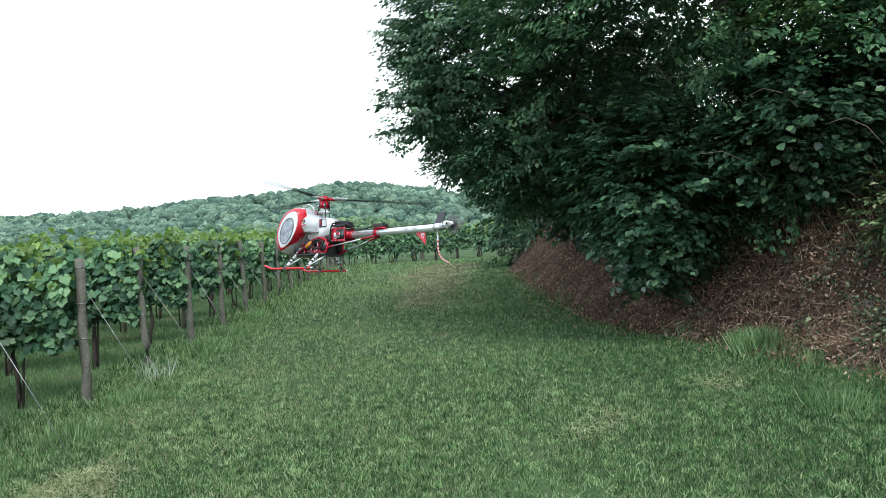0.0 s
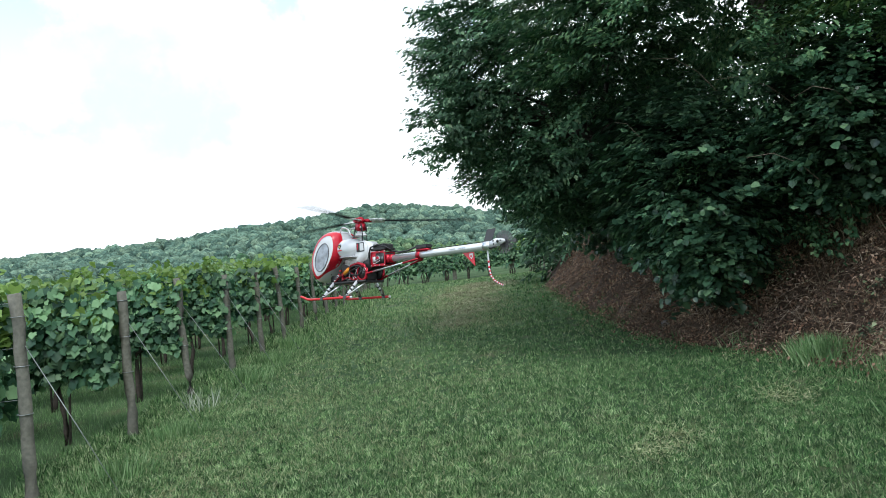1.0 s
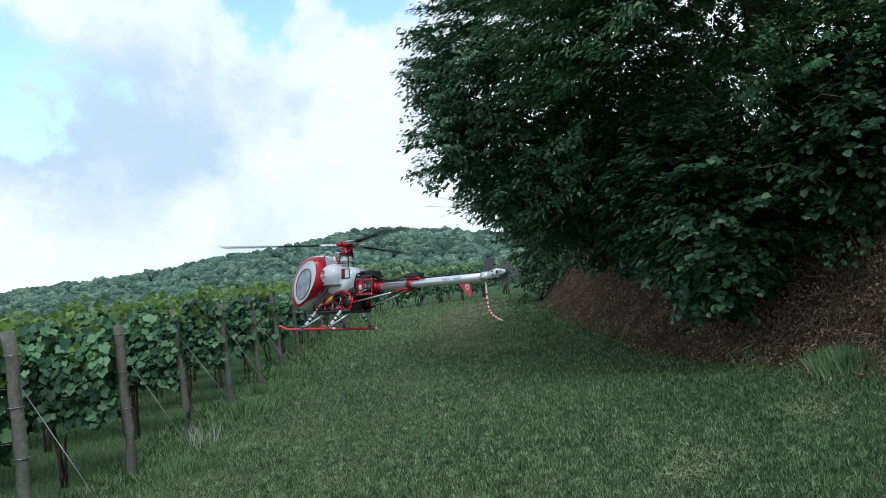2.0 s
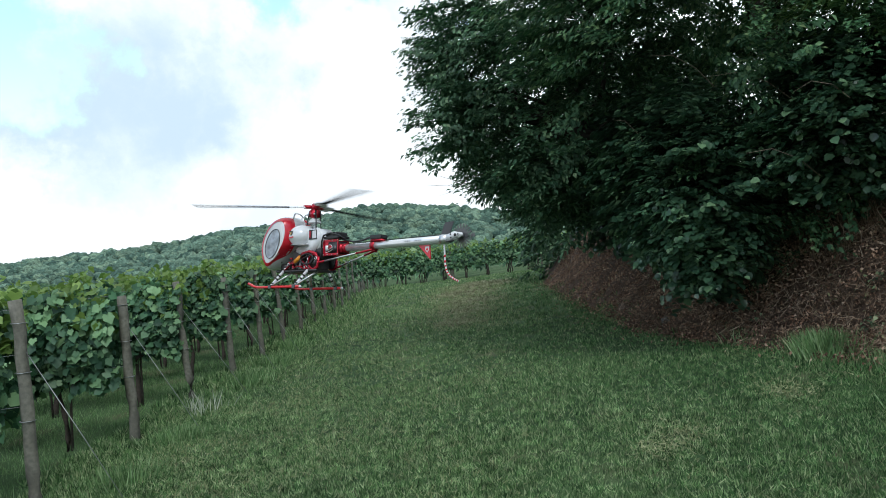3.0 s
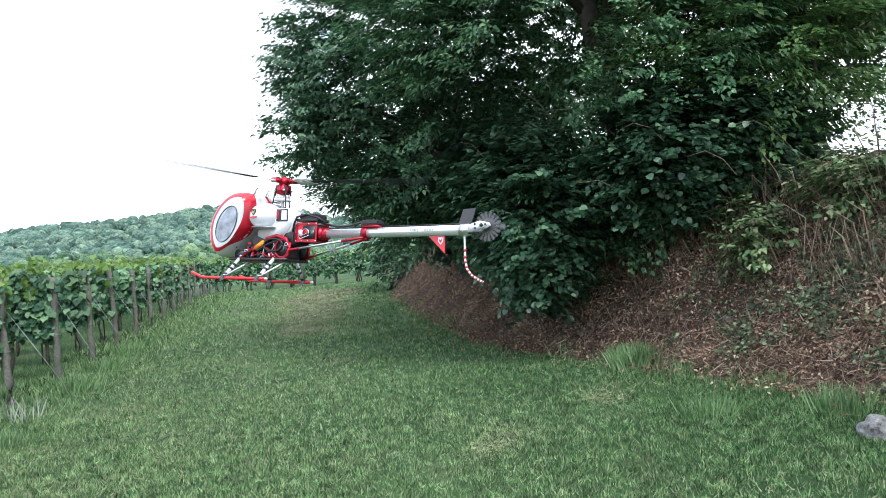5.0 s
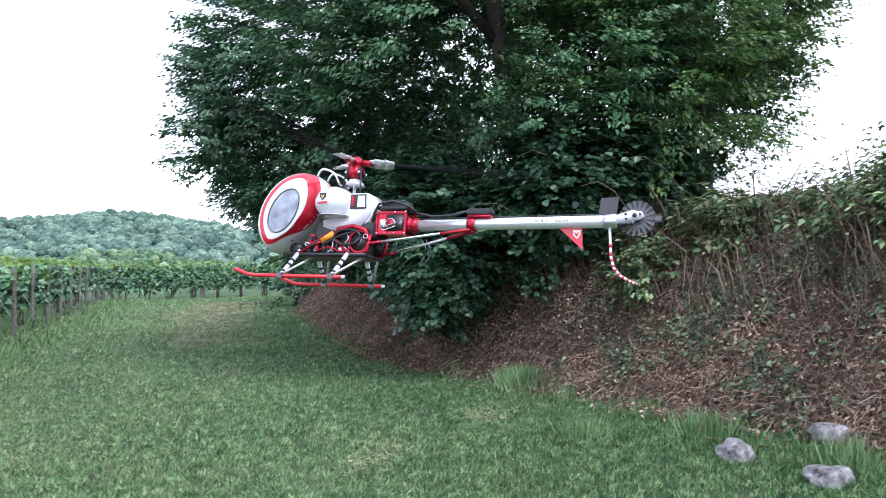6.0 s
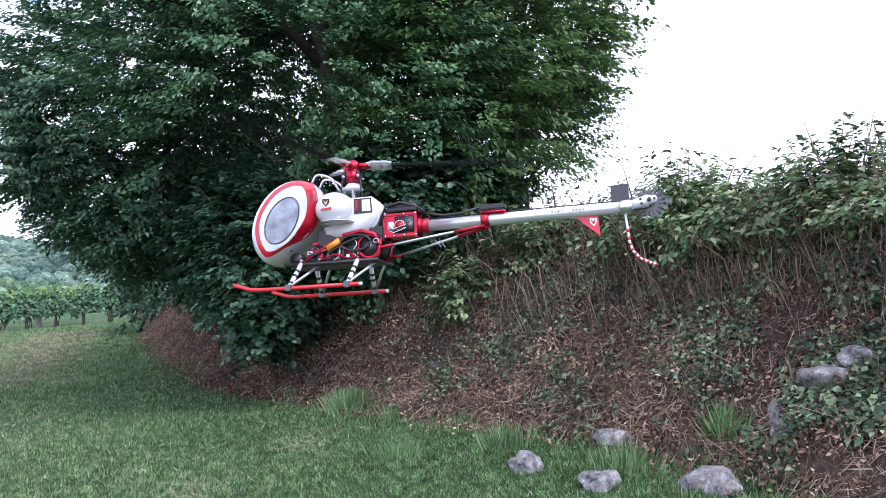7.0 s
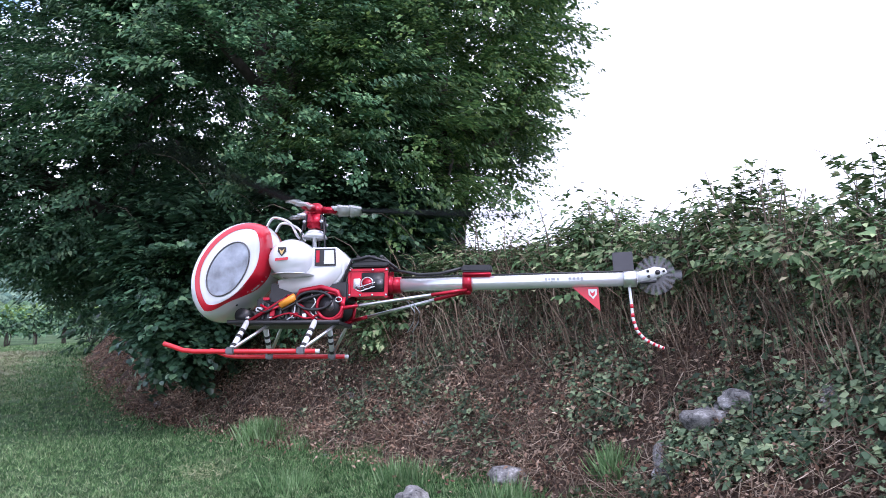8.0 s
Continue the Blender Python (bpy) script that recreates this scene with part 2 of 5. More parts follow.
# distance haze is put into the far colour; the near one goes without
HAZY_FOREST = forest_material("hazy_far_forest", [(0.0, (0.055, 0.104, 0.082)), (0.5, (0.115, 0.19, 0.142)), (1.0, (0.2, 0.29, 0.2))])
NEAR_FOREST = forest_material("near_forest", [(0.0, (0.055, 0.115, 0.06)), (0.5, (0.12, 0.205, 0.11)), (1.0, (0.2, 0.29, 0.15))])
BARK = plain("bark", (0.065, 0.055, 0.045), 0.9, grain=14, vary=0.5, bump=0.6)
OLD_WOOD = plain("weathered_post_wood", (0.15, 0.148, 0.12), 0.85, grain=30, vary=0.4, bump=0.4)
VINE_WOOD = plain("vine_bark", (0.055, 0.045, 0.036), 0.95, grain=40, vary=0.5, bump=0.7)
STEM = plain("dry_stems", (0.17, 0.135, 0.10), 0.85, grain=20, vary=0.4, bump=0.2)
WIRE = plain("galvanised_wire", (0.3, 0.32, 0.32), 0.4, 0.8, grain=60, vary=0.2, bump=0.0)
STONE = stone_material()


# ---- mesh helpers ----
def mesh_of(name, verts, faces, material, smooth=False):
    """A mesh object from arrays; faces: rows of equal length."""
    me = bpy.data.meshes.new(name)
    verts, faces = np.asarray(verts, np.float32), np.asarray(faces, np.int32)
    n, k = faces.shape
    me.vertices.add(len(verts))
    me.vertices.foreach_set("co", verts.ravel())
    me.loops.add(n * k)
    me.loops.foreach_set("vertex_index", faces.ravel())
    me.polygons.add(n)
    me.polygons.foreach_set("loop_start", np.arange(0, n * k, k, dtype=np.int32))
    me.update(calc_edges=True)
    if smooth:
        me.polygons.foreach_set("use_smooth", np.ones(n, bool))
    me.materials.append(material)
    return new(name, me)


def under(ob, parent, label=""):
    ob.parent = parent
    return tagged(ob, label) if label else ob


def part(name, bm, material, parent=None, label="", smooth=True):
    me = bpy.data.meshes.new(name)
    bmesh.ops.recalc_face_normals(bm, faces=bm.faces[:])
    bm.to_mesh(me)
    bm.free()
    for p in me.polygons:
        p.use_smooth = smooth
    me.materials.append(material)
    ob = new(name, me)
    return under(ob, parent, label) if parent else ob


def thing(name, label, category, group="", m=None):
    ob = new(name)
    ob.empty_display_size = 0.1
    if m is not None:
        ob.matrix_basis = m
    return tagged(ob, label, category, group)


def tube(bm, points, radii, sides=8):
    """A tube through points, with a radius at each."""
    pts = [Vector(p) for p in points]
    if isinstance(radii, (int, float)):
        radii = [radii] * len(pts)
    rings = []
    for i, p in enumerate(pts):
        way = (pts[min(i + 1, len(pts) - 1)] - pts[max(i - 1, 0)]).normalized()
        q = way.to_track_quat("Z", "Y")
        rings.append([bm.verts.new(p + q @ Vector((radii[i] * math.cos(a), radii[i] * math.sin(a), 0))) for a in (2 * math.pi * k / sides for k in range(sides))])
    for a, b in zip(rings, rings[1:]):
        for k in range(sides):
            bm.faces.new((a[k], a[(k + 1) % sides], b[(k + 1) % sides], b[k]))
    bm.faces.new(rings[0][::-1])
    bm.faces.new(rings[-1])
    return bm


def leaves(name, at, normal, along, size, material, shape="leaf"):
    """Many leaves: each a folded blade at a place, with its normal, the way it points, and its length."""
    at, normal, along, size = (np.asarray(v, float) for v in (at, normal, along, size))
    normal = normal / (np.linalg.norm(normal, axis=1, keepdims=True) + 1e-9)
    along = along - normal * (along * normal).sum(1, keepdims=True)
    along /= np.linalg.norm(along, axis=1, keepdims=True) + 1e-9
    side = np.cross(normal, along)
    if shape == "leaf":
        prof = np.array([(0, 0, 0), (0.27, 0.42, 0.08), (0, 1, -0.12), (-0.27, 0.42, 0.08)])
        tri = np.array([(0, 1, 2), (0, 2, 3)])
    elif shape == "round":
        prof = np.array([(0, 0, 0), (0.42, 0.25, 0.08), (0.38, 0.68, 0.07), (0, 1, -0.1), (-0.38, 0.68, 0.07), (-0.42, 0.25, 0.08)])
        tri = np.array([(0, 1, 2), (0, 2, 3), (0, 3, 4), (0, 4, 5)])
    elif shape == "broad":
        prof = np.array([(0, 0, 0), (0.40, 0.32, 0.07), (0, 1, -0.12), (-0.40, 0.32, 0.07)])
        tri = np.array([(0, 1, 2), (0, 2, 3)])
    elif shape == "vine":
        prof = np.array([(0, 0.1, 0.0), (0.32, -0.06, 0.06), (0.5, 0.4, 0.03), (0.3, 0.62, 0.08), (0, 1, -0.12), (-0.3, 0.62, 0.08), (-0.5, 0.4, 0.03), (-0.32, -0.06, 0.06)])
        tri = np.array([(0, 1, 2), (0, 2, 3), (0, 3, 4), (0, 4, 5), (0, 5, 6), (0, 6, 7)])
    elif shape == "lobed":
        prof = np.array([(0, 0.12, 0.0), (0.2, -0.1, 0.05), (0.44, 0.1, 0.05), (0.42, 0.29, 0.06), (0.52, 0.46, 0.02), (0.34, 0.66, 0.07), (0.0, 1.0, -0.12), (-0.34, 0.66, 0.07), (-0.52, 0.46, 0.02), (-0.42, 0.29, 0.06), (-0.44, 0.1, 0.05), (-0.2, -0.1, 0.05)])
        tri = np.array([(0, k, k + 1) for k in range(1, 11)])
    elif shape == "stalk":
        prof = np.array([(0.022, 0, 0), (-0.022, 0, 0), (0.016, 0.6, 0.04), (-0.016, 0.6, 0.04), (0, 1, 0.16)])
        tri = np.array([(0, 1, 3), (0, 3, 2), (2, 3, 4)])
    else:                      # a blade of grass
        prof = np.array([(0.09, 0, 0), (-0.09, 0, 0), (0, 1, 0.0)])
        tri = np.array([(0, 1, 2)])
    v = at[:, None] + size[:, None, None] * (prof[None, :, :1] * side[:, None] + prof[None, :, 1:2] * along[:, None] + prof[None, :, 2:] * normal[:, None])
    f = tri[None] + (np.arange(len(at)) * len(prof))[:, None, None]
    return mesh_of(name, v.reshape(-1, 3), f.reshape(-1, 3), material)


def unit(rng, n):
    v = rng.normal(size=(n, 3))
    return v / np.linalg.norm(v, axis=1, keepdims=True)


def foliage(name, blobs, clumps, each, size, material, seed, spread=0.3, shape="leaf", droop=0.35, inner=0.25, hollows=()):
    """Leaves in sprays over the outside of some rounded masses, with a thinner filling within."""
    rng = np.random.default_rng(seed)
    blobs = np.array(blobs, float)
    area = (blobs[:, 3] * blobs[:, 4] + blobs[:, 4] * blobs[:, 5] + blobs[:, 3] * blobs[:, 5])
    pick = rng.choice(len(blobs), clumps, p=area / area.sum())
    d = unit(rng, clumps)
    depth = np.where(rng.random(clumps) < inner, rng.uniform(0.45, 0.85, clumps), rng.uniform(0.84, 1.06, clumps))
    lump = np.array([noise.noise(Vector(v) * 2.6 + Vector((seed, int(p) * 3, 0))) for v, p in zip(d, pick)])
    c = blobs[pick, :3] + d * blobs[pick, 3:] * (depth * (1 + 0.34 * lump))[:, None]
    inside = np.zeros(clumps, bool)
    for k, b in enumerate(blobs):
        inside |= (pick != k) & ((((c - b[:3]) / b[3:]) ** 2).sum(1) < 0.55)
    for h in hollows:
        inside |= (((c - h[:3]) / np.array(h[3:])) ** 2).sum(1) < 1
    c, d = c[~inside], d[~inside]
    n = len(c)
    twig = d * (1, 1, 0.45) + 0.55 * unit(rng, n) * (1, 1, 0.5) + (0, 0, -0.4 * droop)
    twig /= np.linalg.norm(twig, axis=1, keepdims=True)
    rep = np.repeat(np.arange(n), each)
    s = rng.uniform(-1, 1, len(rep))
    tilt = unit(rng, n)
    at = c[rep] + twig[rep] * (s * spread * 1.2)[:, None] + unit(rng, len(rep)) * (spread * 0.36, spread * 0.36, spread * 0.13)
    normal = d[rep] * 0.4 + unit(rng, len(rep)) * 0.34 + (0, 0, 0.9) + tilt[rep] * 0.4
    along = twig[rep] + unit(rng, len(rep)) * 0.75 + (0, 0, -0.7 * droop)
    return leaves(name, at, normal, along, size * rng.uniform(0.6, 1.25, len(rep)), material, shape)


# ---- the land ----
FOOT_Y = [-30, -6, 0, 3.3, 4.5, 6.5, 7.5, 9.3, 10.7, 12, 15, 24, 32, 40, 50, 70]
FOOT_X = [4.4, 4.6, 4.75, 4.65, 4.45, 3.88, 3.45, 2.8, 2.42, 2.22, 2.1, 2.1, 2.8, 6, 12, 26]
RISE_D = [-0.3, 0, 0.3, 0.6, 0.9, 1.4, 2.0, 3.0, 8.0, 40.0]
RISE_Z = [-0.2, 0, 0.22, 0.6, 1.05, 1.7, 2.05, 2.2, 2.6, 3.5]


def plain_z(x, y):
    """The height of the sloping meadow."""
    x, y = np.asarray(x, float), np.asarray(y, float)
    return 0.03 * np.clip(x, -60, 60) + 0.03 * np.clip(y, -30, 34) + 0.012 * np.sin(x * 1.3 + y * 0.7) + 0.012 * np.sin(y * 1.1 - x * 0.5)


def foot_x(y):
    return np.interp(y, FOOT_Y, FOOT_X)


def bank_z(x, y):
    x, y = np.asarray(x, float), np.asarray(y, float)
    return plain_z(x, y) + np.interp(x - foot_x(y), RISE_D, RISE_Z) + 0.05 * np.sin(x * 5 + y * 3.1) * (x - foot_x(y) > 0.2) + 0.05 * np.sin(y * 4.3 - x * 2)*(x - foot_x(y) > 0.2)


def grid_mesh(name, xs, ys, height, material):
    gx, gy = np.meshgrid(xs, ys)
    v = np.stack([gx, gy, height(gx, gy)], -1).reshape(-1, 3)
    nx, ny = len(xs), len(ys)
    i = (np.arange(ny - 1)[:, None] * nx + np.arange(nx - 1)[None]).ravel()
    return mesh_of(name, v, np.stack([i, i + 1, i + nx + 1, i + nx], 1), material, True)


def stretch(near, far, fine, steps):
    a = np.arange(near[0], near[1] + fine / 2, fine)
    out = np.geomspace(1, far, steps)[1:]
    return np.r_[near[0] - out[::-1], a, near[1] + out]


def build_land():
    ob = grid_mesh("ground", stretch((-14, 8), 1500, 0.4, 28), stretch((-6, 40), 1500, 0.5, 28), plain_z, GROUND)
    tagged(ob, "mown meadow track with short green grass and bare patches", "ground", kind="structure")
    d = np.r_[np.arange(-0.3, 3.0, 0.1), np.geomspace(3.0, 40, 16)]
    ys = np.arange(-24, 60, 0.25)
    gd, gy = np.meshgrid(d, ys)
    gx = gd + foot_x(gy)
    gz = bank_z(gx, gy)
    rough = np.array([noise.noise(Vector((x * 1.7, y * 1.7, 3.0))) + 0.5 * noise.noise(Vector((x * 5, y * 5, 1.0))) for x, y in zip(gx.ravel(), gy.ravel())]).reshape(gx.shape)
    gz = gz + rough * 0.13 * np.clip(gd / 0.5, 0, 1)
    v = np.stack([gx, gy, gz], -1).reshape(-1, 3)
    nx = len(d)
    i = (np.arange(len(ys) - 1)[:, None] * nx + np.arange(nx - 1)[None]).ravel()
    bank = mesh_of("bank", v, np.stack([i, i + 1, i + nx + 1, i + nx], 1), LITTER, True)
    tagged(bank, "steep earth bank covered with dry leaves and stems", "bank", kind="structure")


build_land()

# the wooded hill far off: height over distance by the way it lies
HILL_AZ = [-3.0, -1.2, -0.61, -0.455, -0.354, -0.22, -0.167, -0.11, -0.03, 0.036, 0.15, 0.5, 1.5]
HILL_UP = [0.045, 0.06, 0.075, 0.079, 0.088, 0.095, 0.104, 0.105, 0.095, 0.082, 0.066, 0.055, 0.045]


def build_hill():
    rng = np.random.default_rng(5)
    base = bmesh.new()
    bmesh.ops.create_icosphere(base, subdivisions=2, radius=1.0)
    v0 = np.array([v.co for v in base.verts])
    f0 = np.array([[v.index for v in f.verts] for f in base.faces])
    base.free()
    crowns = {"hazy_far_woods": [[], [], 0], "near_woods": [[], [], 0]}
    for k in range(5600):
        az = rng.uniform(-1.3, 0.25)
        q = 1.0 if k < 800 else rng.random() ** 0.8
        r = 150 + 380 * q
        up = np.interp(az, HILL_AZ, HILL_UP) * (0.12 + 0.88 * q ** 0.8) - 0.012
        big = rng.uniform(0.0045, 0.0095) * r * rng.uniform(0.7, 1.25)
        lump = np.array([noise.noise(Vector(p) * 2.2 + Vector((k, 0, 0))) for p in v0])
        lump2 = rng.normal(0, 0.10, len(v0))
        v = v0 * (1 + 0.45 * lump + lump2)[:, None] * (big, big, big * rng.uniform(0.75, 1.2)) + (az * r, r, 1.6 + up * r - big * 0.5)
        # crowns further up the slope take the colour with haze in it
        c = crowns["near_woods" if q + 0.15 * noise.noise(Vector((az * 9, q * 4, 0))) < 0.4 else "hazy_far_woods"]
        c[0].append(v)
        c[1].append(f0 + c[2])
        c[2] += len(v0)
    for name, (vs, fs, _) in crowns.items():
        wood = mesh_of(name, np.concatenate(vs), np.concatenate(fs), NEAR_FOREST if name == "near_woods" else HAZY_FOREST)
        tagged(wood, "dense green woods covering a distant hillside, bluish haze put into their colour" if name == "hazy_far_woods" else "fresh green woods at the foot of the hill, with no haze tint", "woods", kind="stuff")
    az = np.linspace(-3, 1.5, 90)
    rs = np.linspace(110, 560, 24)
    q = np.clip((rs - 150) / 380, 0, 1)
    ga, gr = np.meshgrid(az, rs)
    gq = np.meshgrid(az, q)[1]
    up = np.interp(ga, HILL_AZ, HILL_UP) * (0.12 + 0.88 * gq ** 0.8) * np.clip((gr - 110) / 60, 0, 1) - 0.02
    v = np.stack([ga * gr, gr, 1.0 + up * gr], -1).reshape(-1, 3)
    i = (np.arange(23)[:, None] * 90 + np.arange(89)[None]).ravel()
    hill = mesh_of("hill", v, np.stack([i, i + 1, i + 91, i + 90], 1), HAZY_FOREST, True)
    tagged(hill, "wooded green hill in the distance", "hill", kind="structure")


build_hill()


# ---- trees and shrubs on the bank ----
def limb(name, pts, radii, parent, sides=10):
    bm = bmesh.new()
    tube(bm, pts, radii, sides)
    return part(name, bm, BARK, parent)


def tree(label, base, blobs, clumps, each, size, material, seed, trunk_r=0.16, shape="leaf", name="tree", category="tree", spread=0.3, hollows=()):
    rng = np.random.default_rng(seed + 77)
    x, y = base
    z = float(bank_z(x, y)) - 0.1
    t = thing(name, label, category)
    heart = np.mean([b[:3] for b in blobs], axis=0)
    top = Vector(heart)
    foot = Vector((x, y, z))
    mid = foot.lerp(top, 0.45) + Vector(rng.normal(0, 0.12, 3))
    limb("trunk", [foot, foot.lerp(mid, 0.5) + Vector(rng.normal(0, 0.06, 3)), mid, top], [trunk_r * 1.25, trunk_r, trunk_r * 0.85, trunk_r * 0.5], t)
    for b in blobs:
        c = Vector(b[:3])
        for k in range(3):
            end = c + Vector(unit(rng, 1)[0] * np.array(b[3:]) * 0.75)
            s = mid.lerp(top, rng.random() * 0.8)
            limb("branch", [s, s.lerp(end, 0.5) + Vector(rng.normal(0, 0.2, 3)), end], [trunk_r * 0.45, trunk_r * 0.28, 0.012], t, 6)
    tagged(under(foliage("crown", blobs, clumps, each, size, material, seed, spread, shape, hollows=hollows), t), kind="stuff")
    return t


# shady gaps between the crowns: middle and reach
HOLLOWS = [(2.55, 9.0, 4.5, 0.85, 2.2, 0.95), (2.1, 9.0, 3.5, 0.85, 2.4, 0.95), (1.3, 9.6, 5.6, 0.5, 1.6, 0.4), (3.6, 7.4, 4.6, 0.45, 1.2, 0.3)]


def build_trees():
    tree("tall green tree with a dense crown standing on the bank", (4.5, 9.8),
         [(3.7, 9.5, 5.0, 2.8, 2.6, 2.9), (3.6, 10.5, 8.4, 3.6, 3.2, 2.4)], 4000, 58, 0.086, MID_LEAF, 11, 0.2, hollows=HOLLOWS)
    over = tree("dark green tree with its crown leaning over the track", (3.6, 12.3),
                [(1.35, 11.7, 4.9, 2.05, 2.1, 2.5), (1.5, 12.2, 3.3, 1.35, 1.5, 1.1), (-0.15, 11.3, 3.75, 0.55, 0.8, 0.5), (-0.15, 11.3, 4.7, 0.5, 0.8, 0.5)], 2100, 54, 0.09, TREE_LEAF, 18, 0.15, hollows=HOLLOWS)
    bm = bmesh.new()
    tube(bm, [(0.5, 11.6, 3.05), (-0.1, 11.3, 2.98), (-0.45, 11.2, 2.86), (-0.8, 11.1, 2.9)], [0.008, 0.005, 0.0035, 0.002], 6)
    tube(bm, [(-0.3, 11.25, 2.92), (-0.55, 11.2, 3.02), (-0.75, 11.15, 3.06)], [0.0035, 0.0025, 0.0015], 5)
    tube(bm, [(-0.1, 11.3, 2.98), (-0.4, 11.35, 2.78), (-0.62, 11.4, 2.74)], [0.0035, 0.0025, 0.0015], 5)
    part("bare_branch", bm, STEM, over, "thin bare grey branch")
    rng = np.random.default_rng(55)
    for x, y, z in [(2.9, 8.0, 3.3), (3.3, 7.3, 3.0), (2.4, 8.6, 3.7), (3.9, 6.9, 2.6), (1.9, 9.2, 3.1), (4.5, 6.9, 2.9), (3.0, 7.6, 2.4)]:
        bm = bmesh.new()
        w = Vector((rng.uniform(0.35, 0.7), rng.normal(0, 0.1), rng.uniform(-0.35, 0.1)))
        c = Vector((x, y, z))
        tube(bm, [c - w * 0.5, c - w * 0.1 + Vector((0, 0, 0.09)), c + w * 0.3 + Vector((0, 0, 0.03)), c + w * 0.6 - Vector((0, 0, 0.12))], [0.002, 0.0035, 0.0045, 0.005], 5)
        part("bare_twig", bm, STEM, over, "thin bare pale twig")
    tree("lighter green tree with fine pointed leaves on the bank", (6.2, 8.6),
         [(5.0, 8.2, 4.5, 1.5, 1.6, 1.9), (6.3, 8.7, 6.6, 1.95, 2.1, 2.4), (6.9, 8.1, 5.1, 0.9, 1.0, 0.8)], 1500, 48, 0.09, YELLOW_LEAF, 12, 0.14)
    tree("slender young tree with sparse pointed leaves on the bank", (6.1, 8.1),
         [(6.2, 8.0, 3.7, 0.95, 0.7, 0.75), (7.0, 8.2, 3.9, 0.7, 0.6, 0.55)], 120, 24, 0.082, YELLOW_LEAF, 23, 0.035)
    tree("dark blue-green tree standing behind the lighter one", (7.6, 10.6),
         [(7.9, 10.4, 7.4, 1.7, 1.5, 2.6), (8.0, 10.3, 5.6, 1.15, 1.0, 1.0)], 620, 44, 0.1, TREE_LEAF, 20, 0.13)
    tree("dark green tree further along the bank", (4.6, 17.0),
         [(3.5, 17.0, 4.4, 2.5, 3.0, 2.6), (4.2, 16, 7.0, 2.8, 3, 2.6)], 1300, 26, 0.15, TREE_LEAF, 13, 0.18)
    tree("dark green tree at the bend of the track", (5.5, 26.0),
         [(4.2, 26, 4.0, 2.8, 4.0, 3.4)], 700, 20, 0.24, TREE_LEAF, 14, 0.18)
    tree("dark hazel shrub with large round leaves hanging over the bank", (3.15, 9.9),
         [(2.62, 9.05, 2.15, 0.66, 0.8, 1.08), (2.55, 9.9, 2.6, 0.85, 1.0, 1.0)], 1050, 28, 0.092, HAZEL_LEAF, 15, 0.06, "round", "shrub", "shrub", 0.22)
    tree("dense hazel shrub with large round leaves under the trees", (4.75, 8.2),
         [(3.95, 8.05, 2.85, 0.85, 0.75, 0.8), (4.9, 7.8, 2.95, 0.7, 0.6, 0.55)], 860, 28, 0.088, HAZEL_LEAF, 16, 0.06, "round", "shrub", "shrub", 0.22)
    tree("low light green shrub on the upper bank", (5.0, 7.1),
         [(4.55, 7.1, 1.75, 0.35, 0.35, 0.42), (5.3, 6.5, 2.25, 0.5, 0.4, 0.3)], 200, 20, 0.085, BRAMBLE_LEAF, 19, 0.03, "leaf", "shrub", "shrub", 0.2)
    tree("green shrub beside the track under the tree crown", (3.2, 13.6),
         [(3.1, 12.8, 3.0, 1.2, 1.5, 1.15), (3.0, 15.2, 3.3, 1.2, 1.6, 1.45)], 1000, 24, 0.12, HAZEL_LEAF, 17, 0.07, "round", "shrub", "shrub", 0.26)


build_trees()


